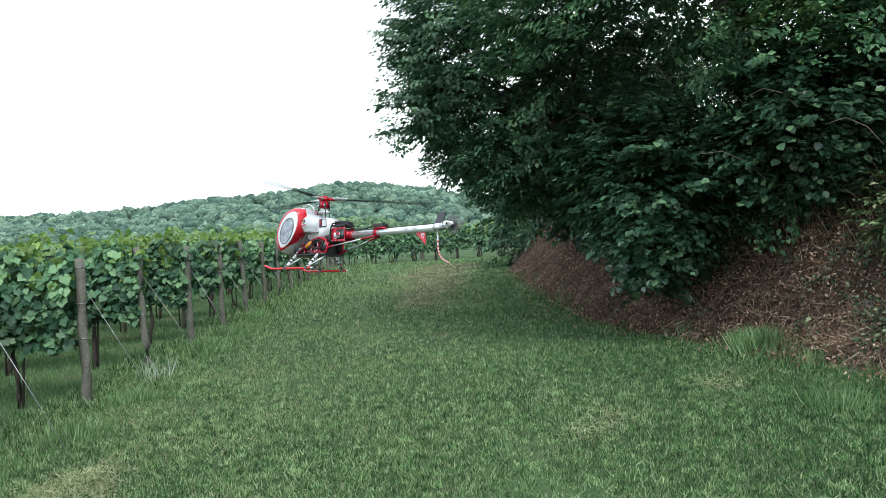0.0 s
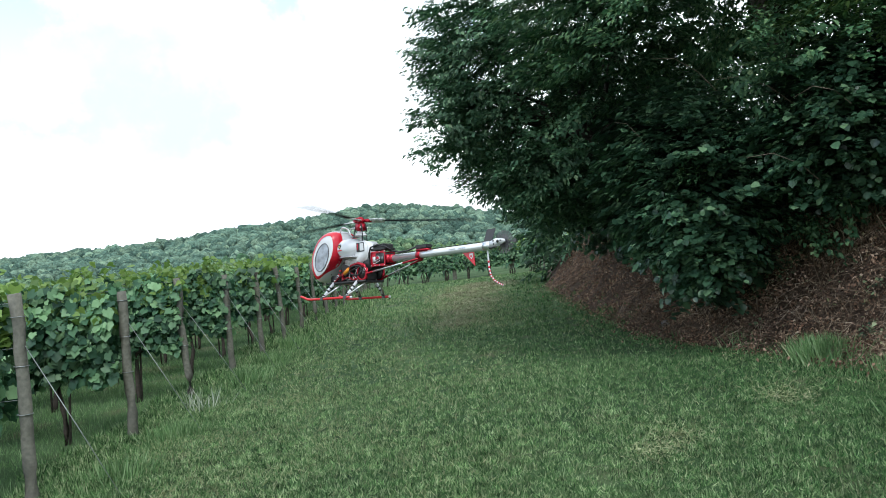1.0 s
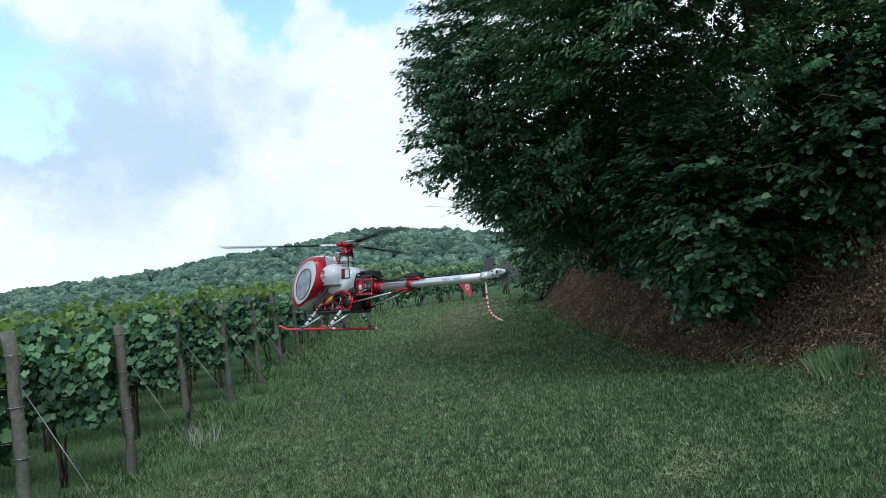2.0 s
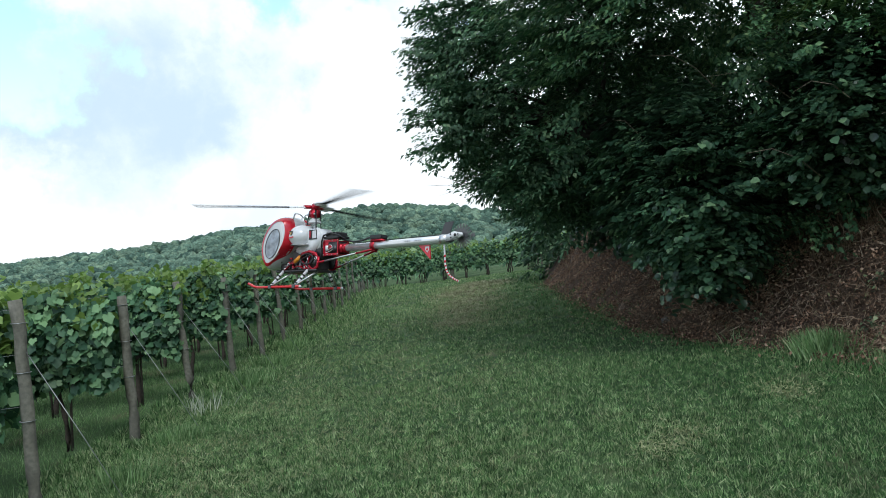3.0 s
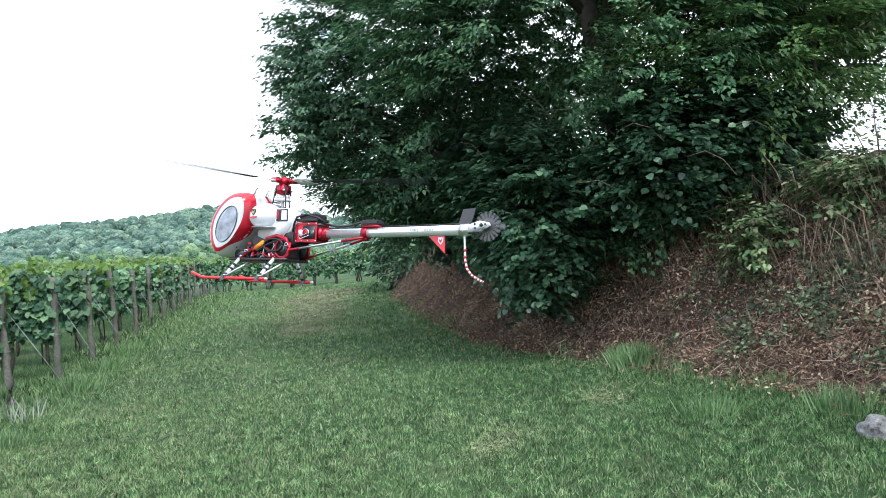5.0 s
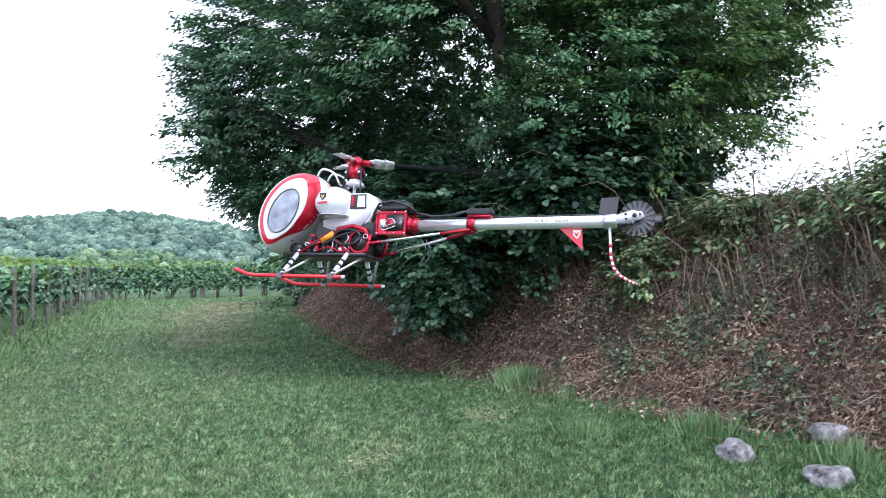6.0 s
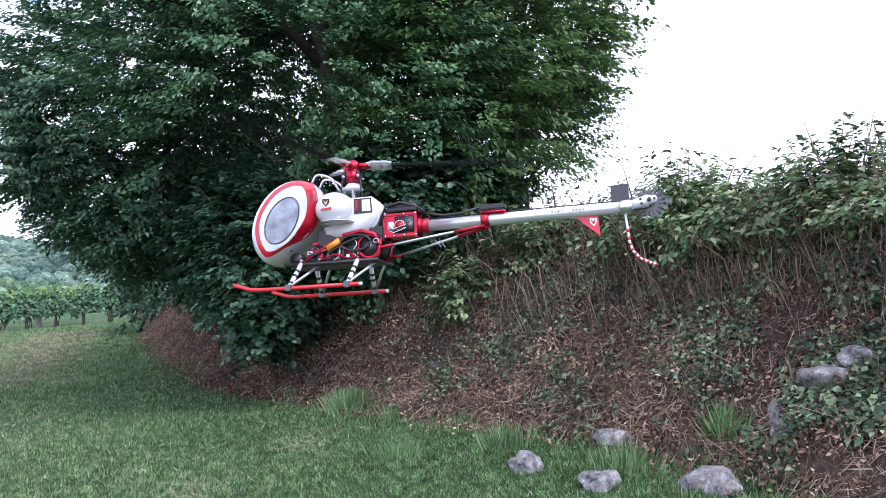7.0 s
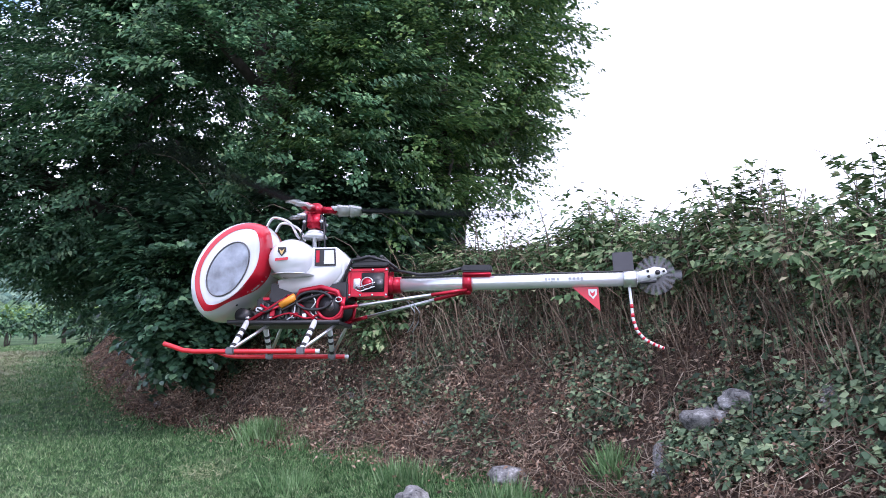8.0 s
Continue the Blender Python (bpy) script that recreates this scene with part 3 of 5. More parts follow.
def build_bank_bushes():
    k = 0
    for x, y, w, h in [(5.7, 6.6, 0.7, 0.3), (5.9, 5.4, 0.75, 0.32), (6.1, 4.2, 0.8, 0.36), (5.85, 4.75, 0.42, 0.6), (6.25, 3.35, 0.4, 0.5), (6.2, 3.0, 0.8, 0.28), (6.2, 1.7, 0.85, 0.28), (6.3, 0.4, 0.85, 0.3), (6.4, -1.2, 0.9, 0.45), (6.4, -2.8, 1.0, 0.5), (7.2, 5.6, 0.9, 0.22), (7.4, 3.6, 0.9, 0.2), (7.5, 1.6, 0.9, 0.2)]:
        z = float(bank_z(x, y))
        t = thing("bush", "rambling green bramble bush on top of the bank", "bush", "bushes along the bank")
        rng = np.random.default_rng(40 + k)
        for q in range(5):
            bm = bmesh.new()
            a, b = rng.normal(0, 0.25, 2)
            hh = rng.uniform(0.6, 1.15) * (h + 0.4)
            tube(bm, [(x + a * 0.4, y + b * 0.4, z - 0.1), (x + a, y + b, z + hh * 0.6), (x + a * 1.6, y + b * 1.6, z + hh)], [0.012, 0.008, 0.003], 5)
            part("stem", bm, STEM, t)
        under(foliage("foliage", [(x, y, z + h * 0.4, w, w, h * 0.9), (x + 0.2, y + 0.45, z + h * 0.5, w * 0.5, w * 0.5, h)], 150, 16, 0.088, BRAMBLE_LEAF, 60 + k, 0.26, "leaf", 0.0), t)["kind"] = "stuff"
        k += 1
    # long shoots that stand above the bushes, with leaves in threes along their stems
    for x, y, h in [(6.25, 3.4, 1.0), (6.1, 3.15, 0.7), (5.8, 4.6, 0.75), (5.75, 5.1, 0.6), (6.3, 2.2, 1.0), (6.2, 2.45, 0.65), (6.0, 4.0, 0.6), (6.4, 1.3, 0.8), (6.4, 0.5, 0.8), (5.6, 5.7, 0.5), (6.2, 3.75, 0.6), (6.3, 2.75, 0.55), (5.9, 4.9, 0.55), (6.0, 4.4, 0.7), (6.4, 1.8, 0.6), (6.35, 2.0, 0.8), (5.6, 6.1, 0.4), (6.5, 0.9, 0.6), (5.7, 4.85, 0.8), (5.95, 4.25, 0.55), (6.15, 3.3, 0.85), (6.3, 2.35, 0.8)]:
        z = float(bank_z(x, y)) + 0.1
        rng = np.random.default_rng(140 + k)
        t = thing("shoot", "long leafy shoot rising above the bank bushes", "plant", "shoots on the bank")
        ats, ways, sizes, normals = [], [], [], []
        for q in range(3):
            a, b = rng.normal(0, 0.2, 2)
            top = h * (1.0 if q == 0 else rng.uniform(0.55, 0.9))
            pts = [Vector((x, y, z)), Vector((x + a * 0.3, y + b * 0.3, z + top * 0.5)), Vector((x + a, y + b, z + top * 0.92)), Vector((x + a * 1.5, y + b * 1.5, z + top))]
            bm = bmesh.new()
            tube(bm, pts, [0.006, 0.005, 0.003, 0.002], 5)
            part("stem", bm, STEM, t)
            f = 0.2
            while f < 1.02:
                p = pts[0].lerp(pts[1], f * 2) if f < 0.5 else pts[1].lerp(pts[2], min(f, 1) * 2 - 1)
                turn = rng.uniform(0, 6.28)
                out = np.array((math.cos(turn), math.sin(turn), rng.uniform(-0.1, 0.4)))
                base = np.array(p) + out * rng.uniform(0.02, 0.06)
                for w in (-0.9, 0.0, 0.9):
                    side = np.array((-out[1], out[0], 0.0)) * w
                    ats.append(base)
                    ways.append(out + side + rng.normal(0, 0.15, 3))
                    normals.append((-0.25 * out[0], -0.25 * out[1], 1.0) + rng.normal(0, 0.3, 3))
                    sizes.append(rng.uniform(0.075, 0.125) * (1.1 - 0.35 * f))
                f += 0.034 / top * rng.uniform(0.7, 1.4)
        under(leaves("foliage", ats, normals, ways, sizes, BRAMBLE_LEAF, "leaf"), t)["kind"] = "stuff"
        k += 1


build_bank_bushes()


# ---- the vineyard ----
ROW_Y = [3.6, 5.6, 7.63, 9.6, 13.6, 35.0]
ROW_X = [-3.5, -3.68, -3.86, -4.05, -4.28, -5.4]


def vine_variant(seed, full=1.0):
    """One grapevine of the trellis, 1.2 m wide along x, standing at its origin."""
    rng = np.random.default_rng(seed)
    t = thing("grapevine", "trained green grapevine with a dark gnarled trunk", "vine", "vines of the vineyard")
    bm = bmesh.new()
    a = rng.normal(0, 0.05, 6)
    tube(bm, [(0.02, 0, -0.05), (a[0] * 0.6, a[1] * 0.5, 0.2), (a[2], a[3] * 0.5, 0.45), (a[4], a[5] * 0.5, 0.72), (a[4] + 0.25, 0, 0.8)], [0.046, 0.036, 0.031, 0.027, 0.016], 7)
    part("trunk", bm, VINE_WOOD, t)
    bm = bmesh.new()
    tube(bm, [(a[4] - 0.01, 0, 0.7), (a[4] - 0.3, 0.02, 0.8), (-0.6, 0, 0.82)], [0.016, 0.012, 0.009], 6)
    part("cane", bm, VINE_WOOD, t)
    bm = bmesh.new()
    tube(bm, [(0.06, 0.02, -0.05), (0.06 + a[1] * 0.4, 0.02, 0.7), (0.06 + a[1] * 0.8, 0.02, 1.35)], [0.014, 0.013, 0.012], 6)
    part("stake", bm, VINE_WOOD, t, "thin dark stake")
    n = int(1250 * full)
    grow = full ** -0.4
    x = rng.uniform(-0.68, 0.68, n)
    z = 0.70 + 1.0 * rng.beta(1.2, 1.15, n) + 0.05 * np.sin(x * 9 + seed)
    y = rng.choice([-1, 1], n) * rng.uniform(0.03, 0.22, n) * (1 - 0.35 * np.abs(z - 1.1))
    nrm = np.stack([rng.normal(0, 0.5, n), np.sign(y) * 0.9 + rng.normal(0, 0.5, n), rng.uniform(0.1, 1.0, n)], 1)
    way = np.stack([rng.normal(0, 0.6, n), rng.normal(0, 0.3, n), -rng.uniform(0.3, 1.2, n)], 1)
    under(leaves("foliage", np.stack([x, y, z], 1), nrm, way, rng.uniform(0.056, 0.125, n) * grow, VINE_LEAF, "lobed" if full == 1.0 else "vine"), t)["kind"] = "stuff"
    n = int(300 * full)
    shoot = rng.uniform(-0.65, 0.65, 16)
    top = rng.uniform(1.6, 1.98, 16)
    k = rng.integers(0, 16, n)
    z = 1.28 + (top[k] - 1.28) * rng.random(n)
    x = shoot[k] + rng.normal(0, 0.04, n)
    y = rng.normal(0, 0.11, n)
    nrm = np.stack([rng.normal(0, 0.6, n), rng.normal(0, 0.8, n), rng.uniform(0.2, 1.0, n)], 1)
    way = np.stack([rng.normal(0, 0.7, n), rng.normal(0, 0.7, n), rng.uniform(-0.9, 0.4, n)], 1)
    under(leaves("young_growth", np.stack([x, y, z], 1), nrm, way, rng.uniform(0.05, 0.12, n) * grow, VINE_YOUNG, "vine"), t, "yellow-green young shoots")["kind"] = "stuff"
    return t


def end_post(seed):
    rng = np.random.default_rng(seed)
    t = thing("trellis_post", "weathered grey wooden end post of a vine row with guy wire", "post", "end posts of the vine rows")
    bm = bmesh.new()
    zs = np.linspace(-0.1, 1.6 + rng.uniform(-0.05, 0.08), 9)
    tube(bm, [(rng.normal(0, 0.006) - 0.035 * z, rng.normal(0, 0.005), z) for z in zs], [0.05 + rng.normal(0, 0.003) for _ in zs], 9)
    part("post", bm, OLD_WOOD, t)
    for h in (0.75, 1.12, 1.5):
        bm = bmesh.new()
        ring = [(0.056 * math.cos(q) - 0.035 * h, 0.056 * math.sin(q), h) for q in np.linspace(0, 2 * math.pi, 13)]
        tube(bm, ring, 0.004, 5)
        part("wire_loop", bm, WIRE, t)
    bm = bmesh.new()
    tube(bm, [(-0.02, 0.0, 1.3), (0.42, -0.05, 0.62), (0.8, -0.1, 0.02)], 0.0032, 5)
    part("guy_wire", bm, WIRE, t)
    return t


def build_vineyard():
    variants = [vine_variant(100 + k) for k in range(7)]
    lean_ones = [vine_variant(120 + k, 0.4) for k in range(5)]
    posts = [end_post(200 + k) for k in range(5)]
    rng = np.random.default_rng(9)
    used_v, used_l, used_p = set(), set(), set()

    def put(kind, used, k, x, y, turn=0.0):
        m = pose(x, y, float(plain_z(x, y)) - 0.06, rng.normal(0, 1.2), rng.normal(0, 1.2), turn)
        if k not in used:
            used.add(k)
            kind[k].matrix_basis = m
        else:
            copy_thing(kind[k], m)

    far_at, far_n, far_w, far_s = [], [], [], []
    y = 3.6
    row = 0
    while y < 34:
        x0 = float(np.interp(y, ROW_Y, ROW_X))
        put(posts, used_p, row % 5, x0, y, rng.normal(0, 6))
        near = 9 if y < 12 else 6
        for q in range(near):
            put(*((variants, used_v, int(rng.integers(0, 7))) if y < 13 and q < 7 else (lean_ones, used_l, int(rng.integers(0, 5)))), x0 - 0.75 - 1.16 * q + rng.normal(0, 0.04), y + rng.normal(0, 0.03), rng.choice([0, 180]))
        for q in range(int(22 / 0.02)):
            if rng.random() < 0.55:
                xx = x0 - 0.75 - 1.16 * near - rng.uniform(0, 24)
                h = rng.uniform(0.65, 1.85)
                far_at.append((xx, y + rng.normal(0, 0.12), float(plain_z(xx, y)) + h))
                far_n.append((rng.normal(0, 0.4), -0.6 + rng.normal(0, 0.5), 0.7))
                far_w.append((rng.normal(0, 0.6), 0, -1))
                far_s.append(rng.uniform(0.16, 0.3))
        for h in (0.8, 1.2, 1.55):
            bm = bmesh.new()
            g0, g1 = float(plain_z(x0, y)), float(plain_z(x0 - 9, y))
            tube(bm, [(x0 - 0.04, y, g0 + h), (x0 - 4.5, y, (g0 + g1) / 2 + h - 0.01), (x0 - 9, y, g1 + h)], 0.0025, 4)
            w = part("trellis_wire", bm, WIRE)
            tagged(w, "thin galvanised wire strung between the vine posts", "wire", "wires of the vineyard")
        y += 2.02
        row += 1
    for y in (36.8, 38.9, 41.0):
        for q in range(17):
            put(lean_ones, used_l, int(rng.integers(0, 5)), -11 + 1.16 * q, y, rng.choice([0, 180]))
        for q in range(5):
            put(posts, used_p, q, -10.5 + 4.6 * q, y, 90)
    y = 43.0
    while y < 120:
        n = int(1600)
        xx = rng.uniform(-45, 14, n)
        h = rng.uniform(0.5, 1.9, n)
        far_at += list(zip(xx, y + rng.normal(0, 0.15, n), plain_z(xx, np.full(n, y)) + h + max(0, y - 45) * 0.02))
        far_n += list(zip(rng.normal(0, 0.4, n), -0.6 + rng.normal(0, 0.5, n), np.full(n, 0.7)))
        far_w += list(zip(rng.normal(0, 0.6, n), np.zeros(n), -np.ones(n)))
        far_s += list(rng.uniform(0.3, 0.6, n))
        y += 3.2
    ob = leaves("far_vines", far_at, far_n, far_w, far_s, VINE_LEAF, "leaf")
    tagged(ob, "far rows of green grapevines across the slope", "vines", kind="stuff")


build_vineyard()


# ---- grass, dry leaves, stones ----
def build_grass():
    rng = np.random.default_rng(21)
    at, size = [], []
    for x0, x1, y0, y1, per, s in [(-3.4, 4.9, -4.5, 2.4, 800, 0.04), (0.3, 5.1, 2.4, 4.0, 7500, 0.031), (-3.6, 0.3, 2.4, 4.0, 1200, 0.034), (-4.0, 5.0, 4.0, 6.4, 12500, 0.031), (-4.3, 4.6, 6.4, 9.4, 6800, 0.033), (-4.5, 3.2, 9.4, 14, 2400, 0.037), (-5.0, 2.6, 14, 22, 900, 0.052), (-5.5, 3.2, 22, 36, 330, 0.065)]:
        n = int(per * (y1 - y0) * (x1 - x0))
        m = n // 11                    # the blades stand in small tufts
        k = rng.integers(0, m, n)
        x = rng.uniform(x0, x1, m)[k] + rng.normal(0, 0.6 * s, n)
        y = rng.uniform(y0, y1, m)[k] + rng.normal(0, 0.6 * s, n)
        high = rng.uniform(0.5, 1.5, m)[k]
        bare = np.array([noise.noise(Vector((a * 0.9, b * 0.9, 4.0))) + 0.5 * noise.noise(Vector((a * 3.1, b * 3.1, 8.0))) for a, b in zip(x, y)])
        creep = np.array([noise.noise(Vector((b * 1.6, 3.0, 0.5))) + 0.6 * noise.noise(Vector((a * 3, b * 4, 2.5))) for a, b in zip(x, y)])
        keep = (x < foot_x(y) + 0.12 + 0.35 * creep + rng.normal(0, 0.06, n)) & (rng.random(n) > 0.12 * np.clip(bare, 0, 1))
        x, y, bare, high = x[keep], y[keep], bare[keep], high[keep]
        tall = 1 + 0.9 * np.clip((-3.0 - x) / 1.0, 0, 1) + 0.9 * np.clip(1 - (foot_x(y) - x) / 0.9, 0, 1) * np.clip((9 - y) / 3, 0.2, 1) - 0.2 * np.clip(bare, -0.5, 1)
        at.append(np.stack([x, y, np.where(x > foot_x(y), bank_z(x, y), plain_z(x, y)) - 0.004], 1))
        size.append(s * rng.uniform(0.55, 1.4, len(x)) * tall * high)
    at, size = np.concatenate(at), np.concatenate(size)
    n = len(at)
    lean = rng.normal(0, 0.75, (n, 2))
    way = np.stack([lean[:, 0], lean[:, 1], np.ones(n)], 1)
    side = rng.normal(size=(n, 3)) * (1, 1, 0.1)
    spread = np.array([noise.noise(Vector((a * 0.7, b * 0.7, 31.0))) for a, b, _ in at])
    # blades with shade in their colour grow more frequent towards the bank
    lush_shade = rng.random(n) < np.clip(1.15 - (foot_x(at[:, 1]) - at[:, 0]) / 2.8 + 0.5 * spread, 0, 1)
    for name, some, material, label in (("grass", ~lush_shade, GRASS, "short mown green grass with some dry blades"), ("shade_lush_grass", lush_shade, SHADE_LUSH_GRASS, "short grass of a richer, deeper green along the bank, darkened for tree shade")):
        tagged(leaves(name, at[some], side[some], way[some], size[some], material, "blade"), label, "grass", kind="stuff")
    # dry blades among the green, more of them towards the bank and on the worn track
    n = 230000
    x, y = rng.uniform(-4.0, 4.8, n), 3.2 + 26 * rng.random(n) ** 1.7
    worn = np.exp(-((x + 0.5) / 0.9) ** 2) * np.clip((y - 13) / 4, 0, 1)
    patch = np.array([noise.noise(Vector((a * 1.1, b * 1.1, 21.0))) for a, b in zip(x, y)])
    # drier vine side; its pale blades also imitate the brighter light there
    dry_lit_side = np.clip((0.6 - x) / 3.0, 0, 1) * np.clip((13 - y) / 5, 0.1, 1)
    keep = (x < foot_x(y)) & (rng.random(n) < np.clip((0.035 + 0.26 * dry_lit_side) * (1 + 2.2 * patch) + 0.3 * np.clip(1 - (foot_x(y) - x) / 1.0, 0, 1) * np.clip((9 - y) / 3, 0.1, 1) + 1.2 * worn, 0, 1))
    x, y = x[keep], y[keep]
    n = len(x)
    way = np.stack([rng.normal(0, 1.2, n), rng.normal(0, 1.2, n), np.full(n, 0.7)], 1)
    ob = leaves("dry_grass", np.stack([x, y, plain_z(x, y) + 0.006], 1), rng.normal(size=(n, 3)) * (1, 1, 0.4), way, rng.uniform(0.022, 0.055, n) * (1 + 0.03 * y), HAY, "blade")
    tagged(ob, "scattered dry straw-coloured blades among the grass", "grass", kind="stuff")
    # rougher growth under the vines
    n = 42000
    x, y = rng.uniform(-12, -3.3, n), 2.5 + 31 * rng.random(n) ** 1.5
    x, y = np.r_[x, rng.uniform(-7.5, -3.0, 36000)], np.r_[y, rng.uniform(3.0, 14.0, 36000)]
    keep = x < np.interp(y, ROW_Y, ROW_X) + 0.9
    x, y = x[keep], y[keep]
    n = len(x)
    at = np.stack([x, y, plain_z(x, y) - 0.01], 1)
    way = np.stack([rng.normal(0, 0.45, n), rng.normal(0, 0.45, n), np.ones(n)], 1)
    ob = leaves("rough_grass", at, rng.normal(size=(n, 3)) * (1, 1, 0.1), way, rng.uniform(0.035, 0.10, n) * (1 + 0.02 * y), TALL_GRASS, "stalk")
    tagged(ob, "longer rough grass growing under the vine rows", "grass", kind="stuff")


build_grass()


def on_bank(rng, n, d0, d1, y0, y1):
    y = rng.uniform(y0, y1, n)
    d = rng.uniform(d0, d1, n)
    x = foot_x(y) + d
    e = 0.05
    gx = (bank_z(x + e, y) - bank_z(x - e, y)) / (2 * e)
    gy = (bank_z(x, y + e) - bank_z(x, y - e)) / (2 * e)
    nrm = np.stack([-gx, -gy, np.ones(n)], 1)
    nrm /= np.linalg.norm(nrm, axis=1, keepdims=True)
    rough = np.array([noise.noise(Vector((a * 1.7, b * 1.7, 3.0))) + 0.5 * noise.noise(Vector((a * 5, b * 5, 1.0))) for a, b in zip(x, y)])
    return np.stack([x, y, bank_z(x, y) + rough * 0.13 * np.clip(d / 0.5, 0, 1)], 1), nrm, d


def patchy(p, scale, seed):
    return np.array([noise.noise(Vector((a * scale, b * scale, c * scale + seed))) for a, b, c in p])


TWIG = leaf_material("dead_stems", [(0.0, (0.05, 0.036, 0.027)), (0.45, (0.14, 0.10, 0.072)), (0.8, (0.27, 0.2, 0.14)), (1.0, (0.46, 0.38, 0.29))], 0.85, 0.05, 1.5, 0.15)


def build_bank_cover():
    rng = np.random.default_rng(31)
    n = 215000
    p, nrm, d = on_bank(rng, n, -0.7, 2.1, -1.0, 24)
    p[:, 2] = np.maximum(p[:, 2], plain_z(p[:, 0], p[:, 1]) + 0.012)
    keep = (rng.random(n) < np.clip(0.4 + d * 1.6 + 0.35 * patchy(p, 2.2, 9), 0.02, 1)) & (rng.random(n) < np.where(p[:, 1] > 12, 0.5, 1.0))
    p, nrm = p[keep], nrm[keep]
    n = len(p)
    ob = leaves("fallen_leaves", p + nrm * (0.12 * rng.random(n) ** 2 + 0.04 * np.clip(patchy(p, 6.0, 5), 0, 1))[:, None], nrm + 1.2 * unit(rng, n), unit(rng, n) + (0, 0, -0.4), rng.uniform(0.018, 0.055, n), DRY_LEAF, "leaf")
    tagged(ob, "dry brown fallen leaves covering the bank", "leaves", kind="stuff")
    # small ivy in loose patches, thicker towards the open end and the top
    n = 175000
    p, nrm, d = on_bank(rng, n, 0.1, 2.4, -1.0, 11)
    q = 1.3 * patchy(p, 1.3, 7) + patchy(p, 4.0, 2) + 0.14 * (4.6 - p[:, 1]) + 0.33 * (d - 1.2)
    keep = q + rng.normal(0, 0.25, n) > -0.18
    p, nrm = p[keep], nrm[keep]
    n = len(p)
    ob = leaves("ivy", p + nrm * rng.uniform(0.01, 0.14, n)[:, None], nrm + (0, 0, 0.5) + 0.8 * unit(rng, n), unit(rng, n) + (0, 0, -0.6), rng.uniform(0.5, 1.15, n) ** 2 * 0.046 * (1 + 0.35 * np.clip((4.2 - p[:, 1]) / 1.5, 0, 1)), IVY_LEAF, "broad")
    tagged(ob, "patches of green ivy climbing over the bank", "ivy", kind="stuff")

    # dead grass and thin stalks that lie over the slope
    n = 62000
    p, nrm, d = on_bank(rng, n, -0.1, 2.2, -0.5, 13)
    keep = rng.random(n) < np.clip(0.75 + 0.9 * patchy(p, 1.7, 13), 0.1, 1) * np.where(d < 0.1, 0.4, 1.0)
    p, nrm = p[keep], nrm[keep]
    n = len(p)
    down = np.stack([-np.ones(n), rng.normal(0, 0.9, n), rng.normal(-0.5, 0.7, n)], 1)
    ob = leaves("dead_grass", p + nrm * rng.uniform(0.005, 0.09, n)[:, None], nrm + 0.5 * unit(rng, n), down, rng.uniform(0.06, 0.2, n), TWIG, "stalk")
    tagged(ob, "dead brown grass and stalks lying over the bank", "grass", kind="stuff")

    def twigs(name, n, d0, d1, low, high, up, lay, thick, label):
        """Thin bent stems: up is how far they stand, lay how far they hang along the slope."""
        p, nrm, d = on_bank(rng, n, d0, d1, -2.0, 12)
        h = rng.uniform(low, high, n)[:, None] * np.where(d > 1.3, 0.7, 1.0)[:, None]
        a = p + nrm * rng.uniform(0.0, 0.06, n)[:, None]
        b = a + (rng.normal(0, lay, (n, 3)) * (1, 1, 0.7) + (-0.1, 0, up)) * h * 0.55 + nrm * 0.05
        c = b + (rng.normal(0, lay * 1.3, (n, 3)) * (1, 1, 0.7) + (-0.2, 0, up * 0.55)) * h * 0.5
        r = rng.uniform(0.4, 1.0, n) * thick
        turn = np.array([(math.cos(2.1 * w), math.sin(2.1 * w), 0.35 * math.cos(4.0 * w)) for w in range(3)])
        v = np.stack([q[:, None] + turn[None] * (r * f)[:, None, None] for q, f in ((a, 1.0), (b, 0.85), (c, 0.4))], 1)
        one = np.array([(k + w, k + (w + 1) % 3, k + 3 + (w + 1) % 3, k + 3 + w) for k in (0, 3) for w in range(3)])
        f = one[None] + (np.arange(n) * 9)[:, None, None]
        tagged(mesh_of(name, v.reshape(-1, 3), f.reshape(-1, 4), TWIG), label, "stems", kind="stuff")

    twigs("dry_stems", 3600, 0.8, 1.75, 0.2, 0.7, 1.0, 0.28, 0.0055, "thin dry plant stems standing on the bank")
    twigs("bare_stems", 560, 0.9, 1.55, 0.45, 0.95, 0.9, 0.3, 0.008, "curtain of bare grey-brown stems on the upper bank")
    twigs("tangled_stems", 9000, 0.05, 2.2, 0.08, 0.36, 0.2, 0.75, 0.0046, "tangle of thin dead stems lying over the bank")


build_bank_cover()


def tuft(x, y, z, n, h, spread, label, seed, material):
    rng = np.random.default_rng(seed)
    n *= 2
    a = rng.normal(0, spread * 0.4, (n, 2))
    at = np.stack([x + a[:, 0], y + a[:, 1], np.full(n, z - 0.02)], 1)
    way = np.stack([a[:, 0] / spread * 0.5 + rng.normal(0, 0.22, n), a[:, 1] / spread * 0.5 + rng.normal(0, 0.22, n), np.ones(n)], 1)
    t = thing("grass_tuft", label, "grass")
    under(leaves("grass_growth", at, rng.normal(size=(n, 3)) * (1, 1, 0.1), way, h * rng.uniform(0.4, 1.15, n), material, "stalk"), t)["kind"] = "stuff"
    return t


